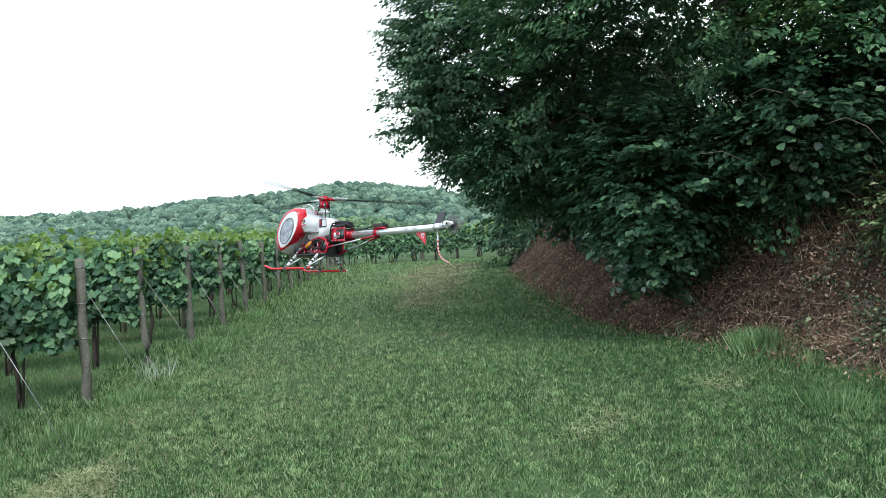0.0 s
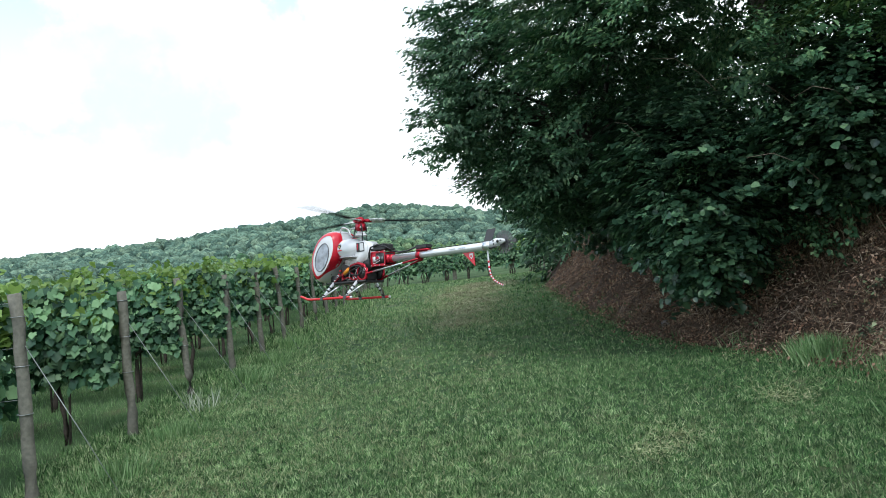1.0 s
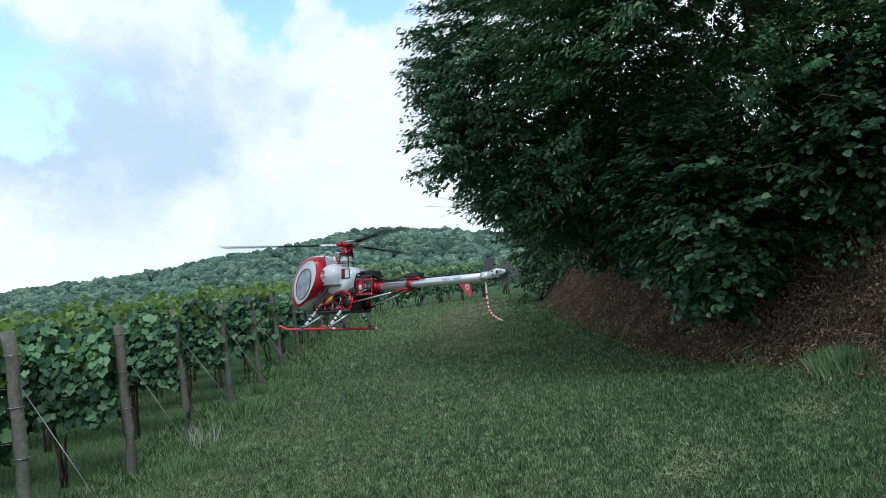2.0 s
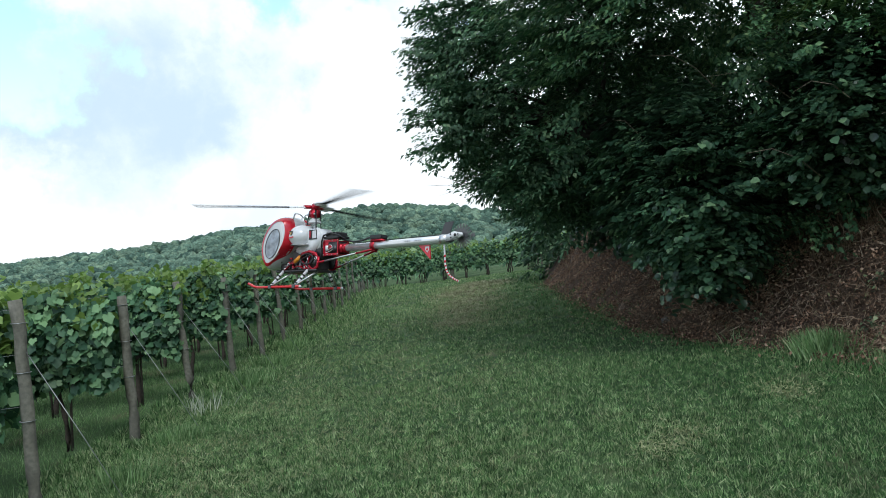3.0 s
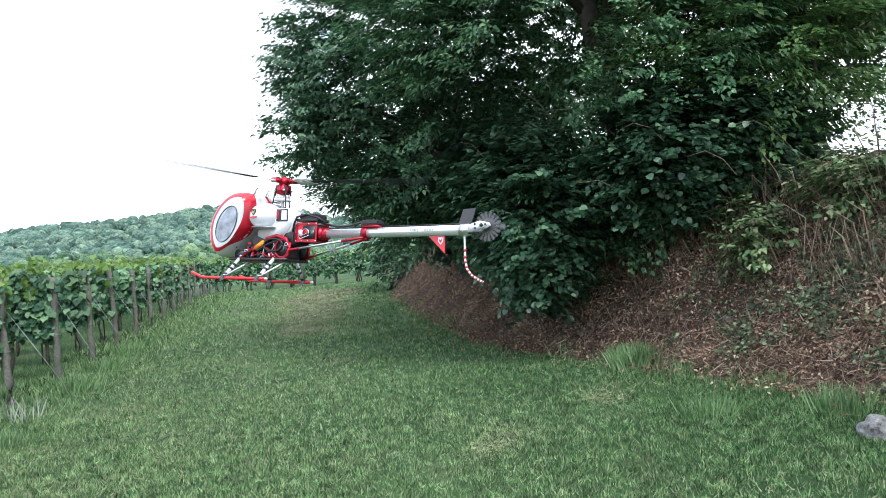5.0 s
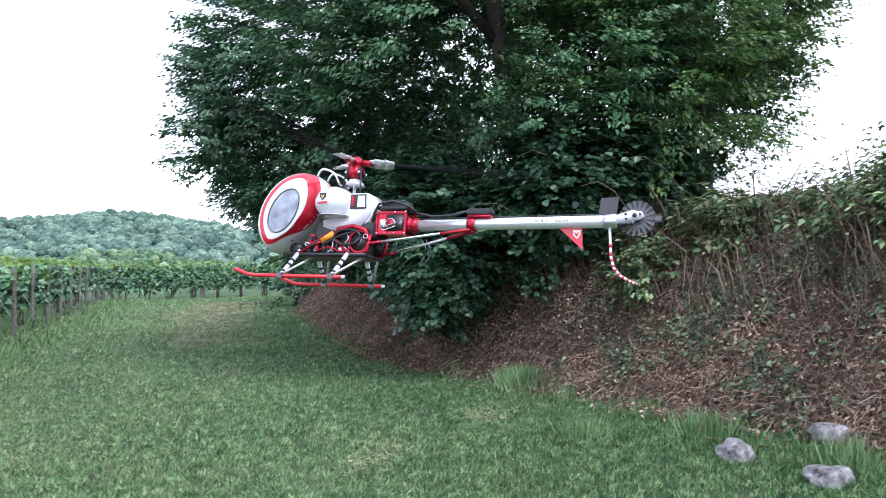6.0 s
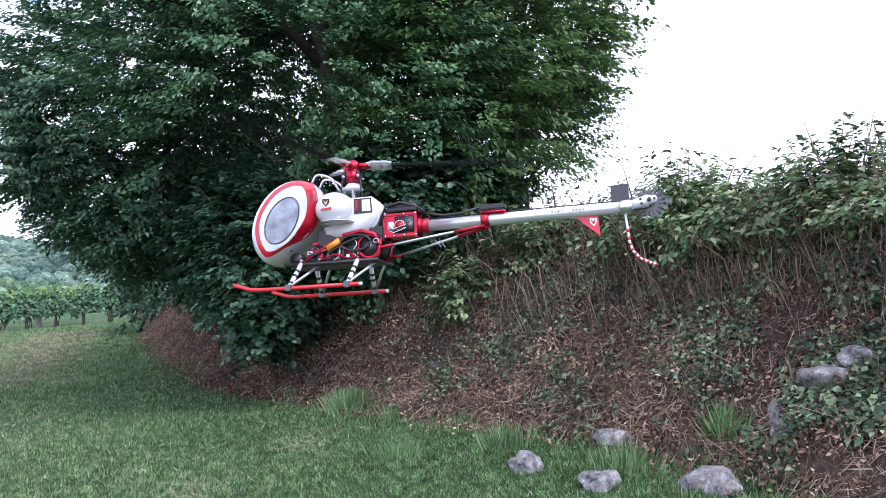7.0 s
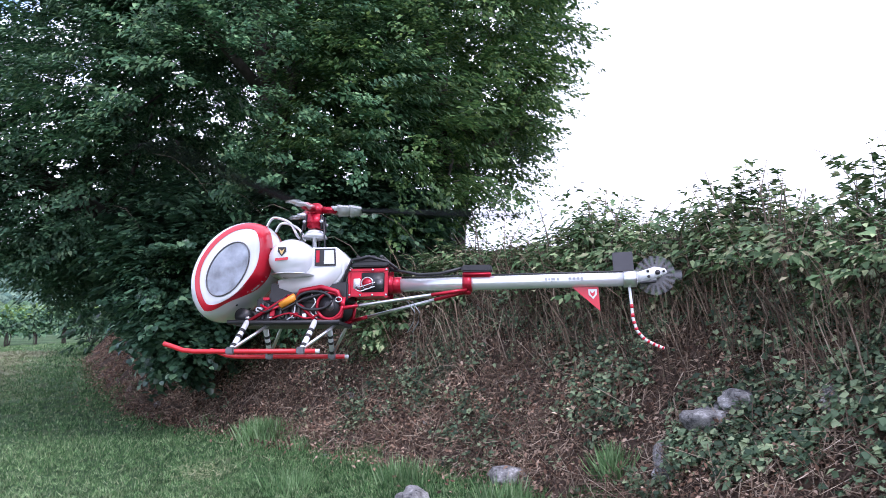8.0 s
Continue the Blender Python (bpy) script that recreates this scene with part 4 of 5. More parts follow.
def dry_patch(x, y, w, seed, material=HAY, dense=1.0):
    """Flattened dry blades lying where the grass is worn."""
    rng = np.random.default_rng(seed)
    n = int(1900 * w * dense) * (2 if y > 14 else 1)
    a = rng.normal(0, 0.45, (n, 2)) * (w, w * 1.6)
    px, py = x + a[:, 0], y + a[:, 1]
    at = np.stack([px, py, plain_z(px, py) + rng.uniform(0.005, 0.02 + 0.0012 * y, n)], 1)
    way = np.stack([rng.normal(0, 1, n), rng.normal(0, 1, n), rng.uniform(0, 0.5, n)], 1)
    t = thing("dry_grass_patch", "worn patch of flattened pale dry grass on the track", "grass")
    under(leaves("dry_growth", at, rng.normal(0, 0.4, (n, 3)) + (0, 0, 1), way, (0.026 + 0.004 * y) * rng.uniform(0.5, 1.3, n), DIRT if y > 14 else material, "blade"), t)["kind"] = "stuff"
    return t


def stone(x, y, z, w, dpt, h, turn, seed, label="rounded grey field stone lying at the foot of the bank"):
    bm = bmesh.new()
    bmesh.ops.create_icosphere(bm, subdivisions=3, radius=1.0)
    for v in bm.verts:
        p = v.co.copy()
        s = 1 + 0.45 * noise.noise(p * 1.3 + Vector((seed * 3.1, 0, 0))) + 0.16 * noise.noise(p * 3.5 + Vector((seed, 5, 0))) + 0.06 * noise.noise(p * 8 + Vector((seed, 9, 0)))
        q = p * s
        q = Vector([math.copysign(abs(c) ** 0.8, c) for c in q])
        v.co = (q.x * w / 2, q.y * dpt / 2, q.z * h / 2)
    ob = part("stone", bm, STONE)
    ob.matrix_basis = pose(x, y, z + h * 0.28, 0, 0, turn)
    return tagged(ob, label, "stone", "stones by the bank")


def build_small_things():
    g = lambda x, y: float(plain_z(x, y))  # noqa: E731
    stone(3.66, 4.48, g(3.66, 4.48) - 0.03, 0.25, 0.24, 0.22, 20, 1)
    stone(4.55, 4.46, g(4.55, 4.46) + 0.08, 0.32, 0.22, 0.15, -30, 2, "pale flat stone lying at the foot of the bank")
    stone(3.86, 3.80, g(3.86, 3.8) - 0.025, 0.31, 0.26, 0.17, 10, 3)
    stone(4.40, 3.24, g(4.40, 3.24) - 0.08, 0.42, 0.34, 0.29, -25, 4, "large angular grey stone at the foot of the bank")
    for k, (x, y, w, h, turn) in enumerate([(5.32, 2.93, 0.42, 0.28, -35), (5.46, 2.80, 0.32, 0.16, 10), (5.17, 3.28, 0.22, 0.22, 60), (5.08, 3.15, 0.24, 0.2, 0), (5.55, 2.1, 0.34, 0.2, 30)]):
        stone(x, y, float(bank_z(x, y)) - 0.08, w, w * 0.75, h, turn, 10 + k, "grey stone of an overgrown dry wall in the bank")
    for k, (x, y, w) in enumerate([(4.18, 7.2, 0.09), (3.72, 6.7, 0.12), (3.95, 7.0, 0.07), (2.56, 11.0, 0.12), (4.3, 6.6, 0.08), (4.5, 5.9, 0.09)]):
        stone(x, y, float(bank_z(x, y)), w, w * 0.8, w * 0.8, 50 * k, 30 + k, "small pale stone among dry leaves on the bank")
    tuft(3.40, 7.85, g(3.4, 7.85), 800, 0.3, 0.36, "fresh green tuft of tall grass beside the bank", 71, TALL_GRASS)
    tuft(4.95, 3.62, float(bank_z(4.95, 3.62)), 160, 0.3, 0.14, "upright green tuft of grass growing on the bank", 72, TALL_GRASS)
    for k, (x, y, h, n) in enumerate([(3.1, 9.1, 0.24, 150), (4.1, 6.2, 0.22, 160), (3.9, 5.2, 0.25, 200), (3.0, 5.6, 0.2, 160), (4.2, 4.0, 0.25, 200), (3.6, 7.2, 0.2, 140)]):
        tuft(x, y, g(x, y), n, h, 0.3, "loose green tuft of longer grass beside the track", 80 + k, TALL_GRASS)
    for k, (x, y, h) in enumerate([(-3.2, 6.1, 0.2), (-3.3, 7.4, 0.2), (-3.5, 10.4, 0.26), (-3.4, 5.0, 0.18), (-3.7, 12.2, 0.26), (-3.0, 4.4, 0.15), (-3.9, 14.5, 0.3)]):
        tuft(x, y, g(x, y), 190, h, 0.34, "loose tuft of longer grass beside the vine posts", 90 + k, TALL_GRASS)
    tuft(-3.55, 8.7, g(-3.55, 8.7) + 0.03, 26, 0.28, 0.34, "pale whitish plant with upright leaves beside a vine post", 99, PALE_PLANT)
    for k, (x, y) in enumerate([(-2.75, 4.95), (-2.35, 4.8), (-2.55, 5.15)]):
        dry_patch(x, y - 0.12, 0.26, 310 + k, HAY, 2.0)
    for k, (x, y, w) in enumerate([(-0.6, 15.5, 0.6), (-0.5, 18.0, 0.8), (-0.3, 20.5, 0.9), (-0.5, 24.0, 1.1), (1.25, 5.75, 0.3), (1.0, 5.45, 0.22), (0.2, 28.0, 1.2), (2.4, 6.6, 0.3)]):
        dry_patch(x, y, w, 300 + k)


PALE_PLANT = leaf_material("pale_plant_leaves", [(0.0, (0.3, 0.36, 0.27)), (1.0, (0.62, 0.66, 0.56))], 0.6, 0.25, 2.0, 0.3)
build_small_things()


# ---- the model helicopter ----
WHITE = plain("white_gloss_paint", (0.62, 0.635, 0.65), 0.25, grain=25, vary=0.04, bump=0.01, coat=0.4)
BOOM_WHITE = plain("white_painted_aluminium", (0.66, 0.675, 0.68), 0.2, 0.55, grain=30, vary=0.06, bump=0.01, coat=0.3)
RED = plain("red_gloss_paint", (0.52, 0.008, 0.025), 0.3, grain=30, vary=0.1, bump=0.01, coat=0.3)
RED_METAL = plain("red_anodised_metal", (0.42, 0.01, 0.028), 0.32, 0.5, grain=40, vary=0.35, bump=0.02)
RED_SKID = plain("red_skid_paint", (0.58, 0.018, 0.024), 0.35, grain=40, vary=0.12, bump=0.02)
BLACK = plain("black_plastic", (0.016, 0.016, 0.018), 0.45, grain=40, vary=0.3, bump=0.05)
CARBON = plain("carbon_black_blade", (0.012, 0.014, 0.015), 0.85, grain=60, vary=0.3, bump=0.02, spec=0.1)
STEEL = plain("bright_steel", (0.62, 0.63, 0.64), 0.28, 0.9, grain=50, vary=0.15, bump=0.02)
ORANGE = plain("orange_plastic", (0.75, 0.28, 0.02), 0.4, grain=40, vary=0.1)
GREY = plain("dark_grey_metal", (0.12, 0.12, 0.125), 0.4, 0.6, grain=40, vary=0.3, bump=0.1)
GOLD = plain("gold_print", (0.6, 0.4, 0.14), 0.4, grain=60, vary=0.1, bump=0.0)
MARK = plain("grey_print", (0.3, 0.31, 0.32), 0.5, grain=60, vary=0.1, bump=0.0)
# strong bluish mottling in the colour stands in for reflections on the pane
WINDOW = plain("smoked_plastic_mottled_reflections", (0.36, 0.41, 0.48), 0.05, grain=30, vary=0.65, bump=0.0, coat=0.6)
WINDOW.node_tree.nodes["Principled BSDF"].inputs["Transmission Weight"].default_value = 0.35


def box(bm, x0, x1, y0, y1, z0, z1, bevel=0.0):
    r = bmesh.ops.create_cube(bm, size=1.0, matrix=Matrix.Translation(((x0 + x1) / 2, (y0 + y1) / 2, (z0 + z1) / 2)) @ Matrix.Diagonal((x1 - x0, y1 - y0, z1 - z0, 1)))
    if bevel:
        edges = {e for v in r["verts"] for e in v.link_edges}
        bmesh.ops.bevel(bm, geom=list(edges), offset=bevel, segments=2, affect="EDGES")
    return bm


def cyl(bm, a, b, r, sides=20, r2=None):
    a, b = Vector(a), Vector(b)
    q = (b - a).to_track_quat("Z", "Y").to_matrix().to_4x4()
    bmesh.ops.create_cone(bm, cap_ends=True, segments=sides, radius1=r, radius2=r if r2 is None else r2, depth=(b - a).length, matrix=Matrix.Translation((a + b) / 2) @ q)
    return bm


def slab(bm, outline, y0, y1, bevel=0.0):
    """A plate: an outline in x and z, between two y."""
    a = [bm.verts.new((x, y0, z)) for x, z in outline]
    b = [bm.verts.new((x, y1, z)) for x, z in outline]
    fs = [bm.faces.new(a), bm.faces.new(b[::-1])]
    for k in range(len(a)):
        fs.append(bm.faces.new((a[k], b[k], b[(k + 1) % len(a)], a[(k + 1) % len(a)])))
    if bevel:
        edges = list({e for f in fs[:2] for e in f.edges})
        bmesh.ops.bevel(bm, geom=edges, offset=bevel, segments=3, affect="EDGES")
    return bm


# the egg of the canopy: its long axis leans back, its sides are flat
EGG = Vector((-0.236, 0.0, 0.238))
EGG_A, EGG_B, EGG_C, EGG_TILT = 0.162, 0.124, 0.105, radians(60)


def egg_point(r, a, side, lift=0.0, slim=1.0, front=0.0):
    """A point of the canopy at radius r (0 middle of the side, 1 rim) and angle a."""
    r = r * (1 - front * max(0.0, -math.sin(a)) - 0.6 * front * max(0.0, -math.cos(a)) ** 2)
    p, q = r * math.cos(a), r * math.sin(a) * slim
    r = math.hypot(p, q)
    ca, sa = math.cos(EGG_TILT), math.sin(EGG_TILT)
    # fuller at the front and bottom, flatter at the back
    full = 1.0 - 0.10 * max(0.0, q) + 0.03 * max(0, -p)
    u, v = p * (EGG_A + lift), q * (EGG_B + lift) * full
    if r > 1e-6:               # cut off straight behind and on the lower rear
        x, z = (u * ca + v * sa) / r, (u * sa - v * ca) / r
        behind, below = max(0.0, x) / 0.108, max(0.0, 0.633 * x - 0.773 * z) / 0.080
        k = (1 + behind ** 8 + below ** 8) ** -0.125
        ease = min(1.0, max(0.0, (r - 0.5) / 0.4))
        k = 1 + (k - 1) * ease * ease * (3 - 2 * ease)
        u, v = u * k, v * k
    y = side * (EGG_C + lift) * max(0.0, 1 - r ** 8) ** 0.5
    return EGG + Vector((u * ca + v * sa, y, u * sa - v * ca))


# the trim is broadest towards the lower rear
WIDE_AT = math.atan2((math.sin(EGG_TILT) + math.cos(EGG_TILT)) / EGG_B, (math.cos(EGG_TILT) - math.sin(EGG_TILT)) / EGG_A)


def egg_band(r0, r1, side, lift, steps=5, around=48, slim=1.0, front=0.0, widen=0.0):
    bm = bmesh.new()
    rings = []
    for k in range(steps + 1):
        r = r0 + (r1 - r0) * k / steps
        more = widen * (1 - k / steps)
        if r < 1e-4:
            rings.append([bm.verts.new(egg_point(0, 0, side, lift))])
        else:
            rings.append([bm.verts.new(egg_point(r - more * max(0.0, math.cos(2 * math.pi * j / around - WIDE_AT)) ** 4, 2 * math.pi * j / around, side, lift, slim, front)) for j in range(around)])
    for a, b in zip(rings, rings[1:]):
        for j in range(around):
            i = (j + 1) % around
            bm.faces.new((a[0], b[j], b[i]) if len(a) == 1 else (a[j], b[j], b[i], a[i]))
    return bm


def crest(parent, x, z, y, s, name="crest"):
    bm = bmesh.new()
    slab(bm, [(x - s, z + s), (x + s, z + s), (x + s, z), (x, z - s * 1.1), (x - s, z)], y - 0.0015, y)
    c = part(name, bm, BLACK, parent, "small dark shield emblem", False)
    bm = bmesh.new()
    slab(bm, [(x - s * 0.6, z + s * 0.6), (x, z + s * 0.1), (x + s * 0.6, z + s * 0.6), (x + s * 0.3, z - s * 0.3), (x, z - s * 0.7), (x - s * 0.3, z - s * 0.3)], y - 0.0027, y - 0.0012)
    part("emblem_figure", bm, GOLD, c, "", False)
    bm = bmesh.new()
    slab(bm, [(x - s * 1.5, z - s * 1.5), (x + s * 1.5, z - s * 1.3), (x + s * 1.5, z - s * 1.9), (x - s * 1.5, z - s * 2.1)], y - 0.0015, y)
    part("emblem_ribbon", bm, RED, c, "", False)


MAST_X = -0.018


def eased(points, steps=6):
    """A smooth way through the points."""
    pts = [Vector(p) for p in points]
    out = []
    for i in range(len(pts) - 1):
        a, b, c, d = pts[max(i - 1, 0)], pts[i], pts[i + 1], pts[min(i + 2, len(pts) - 1)]
        for q in range(steps):
            u = q / steps
            out.append(0.5 * (2 * b + (c - a) * u + (2 * a - 5 * b + 4 * c - d) * u * u + (3 * b - a - 3 * c + d) * u ** 3))
    out.append(pts[-1])
    return out


def build_helicopter():
    h = thing("model_helicopter", "red and white radio-controlled model helicopter hovering over grass", "helicopter")
    # canopy
    bm = egg_band(0.60, 1.0, -1, 0.0, 14)
    other = egg_band(0.60, 1.0, 1, 0.0, 14)
    me = bpy.data.meshes.new("tmp")
    other.to_mesh(me)
    bm.from_mesh(me)
    other.free()
    bpy.data.meshes.remove(me)
    bmesh.ops.remove_doubles(bm, verts=bm.verts[:], dist=0.0004)
    canopy = part("canopy", bm, WHITE, h, "glossy white canopy shell")
    for side in (-1, 1):
        part("canopy_trim", egg_band(0.83, 0.985, side, 0.002, 8, 64, 1.0, 0.27, 0.22), RED, canopy, "red trim band round the side window")
        part("door_panel", egg_band(0.0, 0.84, side, 0.0008, 10, 64, 1.0, 0.27), WHITE, canopy)
        part("window", egg_band(0.0, 0.52, side, 0.0024, 6, 48, 0.84, 0.06), WINDOW, canopy, "smoked oval window, reflections mottled into its colour")
        bm = bmesh.new()
        pts = [egg_point(0.52, 2 * math.pi * j / 40, side, 0.003, 0.84, 0.06) for j in range(41)]
        tube(bm, pts, 0.0022, 5)
        part("window_seal", bm, GREY, canopy)
        for a in (2.4, 3.3, 4.2, 0.6):
            bm = bmesh.new()
            bmesh.ops.create_icosphere(bm, subdivisions=1, radius=0.004, matrix=Matrix.Translation(egg_point(0.975, a, side, 0.002)))
            part("screw", bm, BLACK, canopy)
    bm = bmesh.new()
    rail = [(-0.155, -0.035, 0.375), (-0.135, -0.035, 0.402), (-0.085, -0.035, 0.385), (-0.06, -0.03, 0.345), (-0.06, 0.03, 0.345), (-0.085, 0.035, 0.385), (-0.135, 0.035, 0.402), (-0.155, 0.035, 0.375)]
    tube(bm, eased(rail), 0.0042, 7)
    part("grab_rail", bm, STEEL, h, "bent silver rail over the canopy")
    # side tank with emblem
    bm = bmesh.new()
    bmesh.ops.create_uvsphere(bm, u_segments=28, v_segments=18, radius=1.0)
    for v in bm.verts:
        c = v.co
        c.y = math.copysign(abs(c.y) ** 0.55, c.y)
        v.co = (c.x * 0.068 - 0.070, c.y * 0.108, c.z * (0.062 if c.z > 0 else 0.056) + 0.272)
    tank = part("tank", bm, WHITE, h, "rounded white tank")
    bm = bmesh.new()
    bmesh.ops.create_uvsphere(bm, u_segments=28, v_segments=8, radius=1.0)
    for v in bm.verts:
        c = v.co
        v.co = (c.x * 0.067 - 0.062, math.copysign(abs(c.y) ** 0.55, c.y) * 0.104, c.z * 0.006 + 0.226)
    part("tank_flange", bm, STEEL, tank, "silver flange under the tank")
    crest(tank, -0.076, 0.285, -0.1078, 0.0125)
    # rear cowl
    bm = bmesh.new()
    slab(bm, [(-0.11, 0.165), (-0.11, 0.215), (-0.03, 0.225), (-0.01, 0.308), (0.062, 0.308), (0.088, 0.282), (0.088, 0.23), (0.045, 0.175)], -0.05, 0.05, 0.008)
    cowl = part("cowl", bm, WHITE, h, "white engine cowl")
    for y in (-0.0515, 0.0515):
        bm = bmesh.new()
        slab(bm, [(0.002, 0.252), (0.002, 0.302), (0.062, 0.302), (0.066, 0.252)], y - 0.001, y + 0.001)
        vent = part("vent", bm, BLACK, cowl, "black-framed opening", False)
        bm = bmesh.new()
        slab(bm, [(0.03, 0.257), (0.03, 0.297), (0.058, 0.297), (0.061, 0.257)], y - 0.002, y + 0.002)
        part("vent_plate", bm, WHITE, vent, "", False)
        bm = bmesh.new()
        slab(bm, [(0.006, 0.262), (0.006, 0.297), (0.016, 0.297), (0.016, 0.262)], y - 0.002, y + 0.002)
        part("vent_insert", bm, RED_METAL, vent, "", False)
    # black body added behind the white panels to set them apart
    bm = bmesh.new()
    box(bm, -0.13, 0.10, -0.046, 0.046, 0.150, 0.205, 0.004)
    part("backing_body", bm, BLACK, h, "", False)
    for y in (-0.052, 0.052):
        bm = bmesh.new()
        slab(bm, [(-0.135, 0.150), (-0.118, 0.196), (-0.06, 0.176), (0.04, 0.172), (0.06, 0.160), (0.02, 0.148)], y - 0.002, y + 0.002)
        part("side_plate", bm, BLACK, h, "black lower side plate", False)
    # mast and rotor head
    bm = bmesh.new()
    cyl(bm, (MAST_X, 0, 0.29), (MAST_X, 0, 0.42), 0.0065, 14)
    part("mast", bm, STEEL, h, "polished steel mast")
    bm = bmesh.new()
    cyl(bm, (MAST_X, 0, 0.345), (MAST_X, 0, 0.356), 0.036, 24, 0.030)
    cyl(bm, (MAST_X, 0, 0.356), (MAST_X, 0, 0.366), 0.028, 24, 0.022)
    part("swashplate", bm, WHITE, h)
    for x, y in ((-0.035, -0.02), (0.035, -0.02), (0, 0.04)):
        bm = bmesh.new()
        tube(bm, [(MAST_X + x * 1.2, y * 1.2, 0.285), (MAST_X + x, y, 0.35), (MAST_X + x * 0.8, y * 0.8, 0.405)], 0.0028, 6)
        part("push_rod", bm, BLACK, h)
    bm = bmesh.new()
    box(bm, MAST_X - 0.022, MAST_X + 0.022, -0.022, 0.022, 0.374, 0.415, 0.004)
    hub = part("hub_frame", bm, RED_METAL, h, "red machined hub frame")
    for x, y in ((-0.026, -0.02), (0.026, -0.02), (-0.026, 0.02), (0.026, 0.02)):
        bm = bmesh.new()
        cyl(bm, (MAST_X + x, y, 0.368), (MAST_X + x * 0.85, y * 0.85, 0.412), 0.0035, 8)
        part("link_rod", bm, BLACK, hub)
        bm = bmesh.new()
        cyl(bm, (MAST_X + x, y * 1.15, 0.39), (MAST_X + x, y * 1.35, 0.39), 0.005, 10)
        part("bolt", bm, STEEL, hub)
    rotor = bmesh.new()
    cyl(rotor, (0, 0, 0.405), (0, 0, 0.434), 0.021, 20, 0.018)
    cyl(rotor, (0, 0, 0.43), (0, 0, 0.438), 0.012, 16)
    rotor = part("main_rotor", rotor, RED_METAL, h, "red three-bladed rotor head")
    rotor.data.transform(Matrix.Translation((0, 0, -0.418)))
    for k in range(3):
        turn = Matrix.Rotation(k * 2 * math.pi / 3, 4, "Z")
        bm = bmesh.new()
        box(bm, 0.018, 0.062, -0.012, 0.012, -0.008, 0.010, 0.003)
        bm.transform(turn)
        part("blade_grip", bm, RED_METAL, rotor)
        bm = bmesh.new()
        prof = [(0.045, 0.010), (0.065, 0.031), (0.10, 0.032), (0.135, 0.022)]
        for (x0, w0), (x1, w1) in zip(prof, prof[1:]):
            vs = [bm.verts.new(p) for p in ((x0, -w0, 0.011), (x1, -w1, 0.008), (x1, w1, -0.003), (x0, w0, -0.006), (x0, -w0, 0.006), (x1, -w1, 0.004), (x1, w1, -0.006), (x0, w0, -0.01))]
            for f in ((0, 1, 2, 3), (7, 6, 5, 4), (0, 4, 5, 1), (3, 2, 6, 7), (0, 3, 7, 4), (1, 5, 6, 2)):
                bm.faces.new([vs[i] for i in f])
        bm.transform(turn)
        part("blade_root", bm, WHITE, rotor, "white blade root")
        bm = bmesh.new()
        outline = [(0.135, -0.019), (0.62, -0.021), (0.645, -0.012), (0.645, 0.014), (0.63, 0.02), (0.135, 0.019)]
        up = [bm.verts.new((x, y, 0.0035 if y < 0 else 0.001)) for x, y in outline]
        lo = [bm.verts.new((x, y, -0.0025 if y < 0 else -0.001)) for x, y in outline]
        bm.faces.new(up)
        bm.faces.new(lo[::-1])
        for i in range(6):
            bm.faces.new((up[i], lo[i], lo[(i + 1) % 6], up[(i + 1) % 6]))
        bm.transform(turn)
        part("blade", bm, CARBON, rotor, "dark carbon rotor blade", False)
    # rear frame with electronics
    bm = bmesh.new()
    for y in (-0.036, 0.036):
        box(bm, 0.098, 0.215, y - 0.002, y + 0.002, 0.236, 0.244, 0.001)
        box(bm, 0.098, 0.215, y - 0.002, y + 0.002, 0.164, 0.173, 0.001)
        box(bm, 0.206, 0.215, y - 0.002, y + 0.002, 0.160, 0.246, 0.001)
        box(bm, 0.098, 0.106, y - 0.002, y + 0.002, 0.160, 0.246, 0.001)
    box(bm, 0.112, 0.205, -0.03, 0.03, 0.166, 0.172)
    for y in (-0.0335, 0.0335):
        box(bm, 0.106, 0.206, y - 0.001, y + 0.001, 0.173, 0.236)
    rear = part("rear_frame", bm, RED_METAL, h, "red machined side frame", False)
    bm = bmesh.new()
    box(bm, 0.114, 0.134, -0.038, 0.038, 0.186, 0.216, 0.002)
    part("servo", bm, WHITE, rear, "white servo")
    bm = bmesh.new()
    box(bm, 0.137, 0.204, -0.037, 0.037, 0.176, 0.233, 0.002)
    part("servo", bm, BLACK, rear)
    bm = bmesh.new()
    cyl(bm, (0.155, -0.041, 0.202), (0.155, -0.036, 0.202), 0.014, 14)
    part("servo_wheel", bm, RED_METAL, rear)
    bm = bmesh.new()
    tube(bm, [(0.155 + 0.0165 * math.cos(q), -0.0385, 0.202 + 0.0165 * math.sin(q)) for q in np.linspace(0, 2 * math.pi, 21)], 0.002, 6)
    part("wheel_rim", bm, STEEL, rear, "thin silver rim")
    bm = bmesh.new()
    box(bm, 0.178, 0.200, -0.041, -0.036, 0.186, 0.214, 0.002)
    part("plug", bm, GREY, rear)
    for x, z in ((0.104, 0.168), (0.104, 0.24), (0.21, 0.168), (0.21, 0.24), (0.135, 0.168), (0.17, 0.24), (0.17, 0.168)):
        bm = bmesh.new()
        cyl(bm, (x, -0.0405, z), (x, -0.0375, z), 0.0032, 8)
        part("bolt", bm, STEEL, rear)
    for w, mat in (((0.0, WHITE), (0.006, BLACK), (0.012, STEEL))):
        bm = bmesh.new()
        tube(bm, eased([(0.122, -0.039, 0.184 + w), (0.135, -0.046, 0.178 + w), (0.15, -0.045, 0.182 + w), (0.178, -0.042, 0.192 + w)]), 0.0016, 5)
        part("lead", bm, mat, rear)
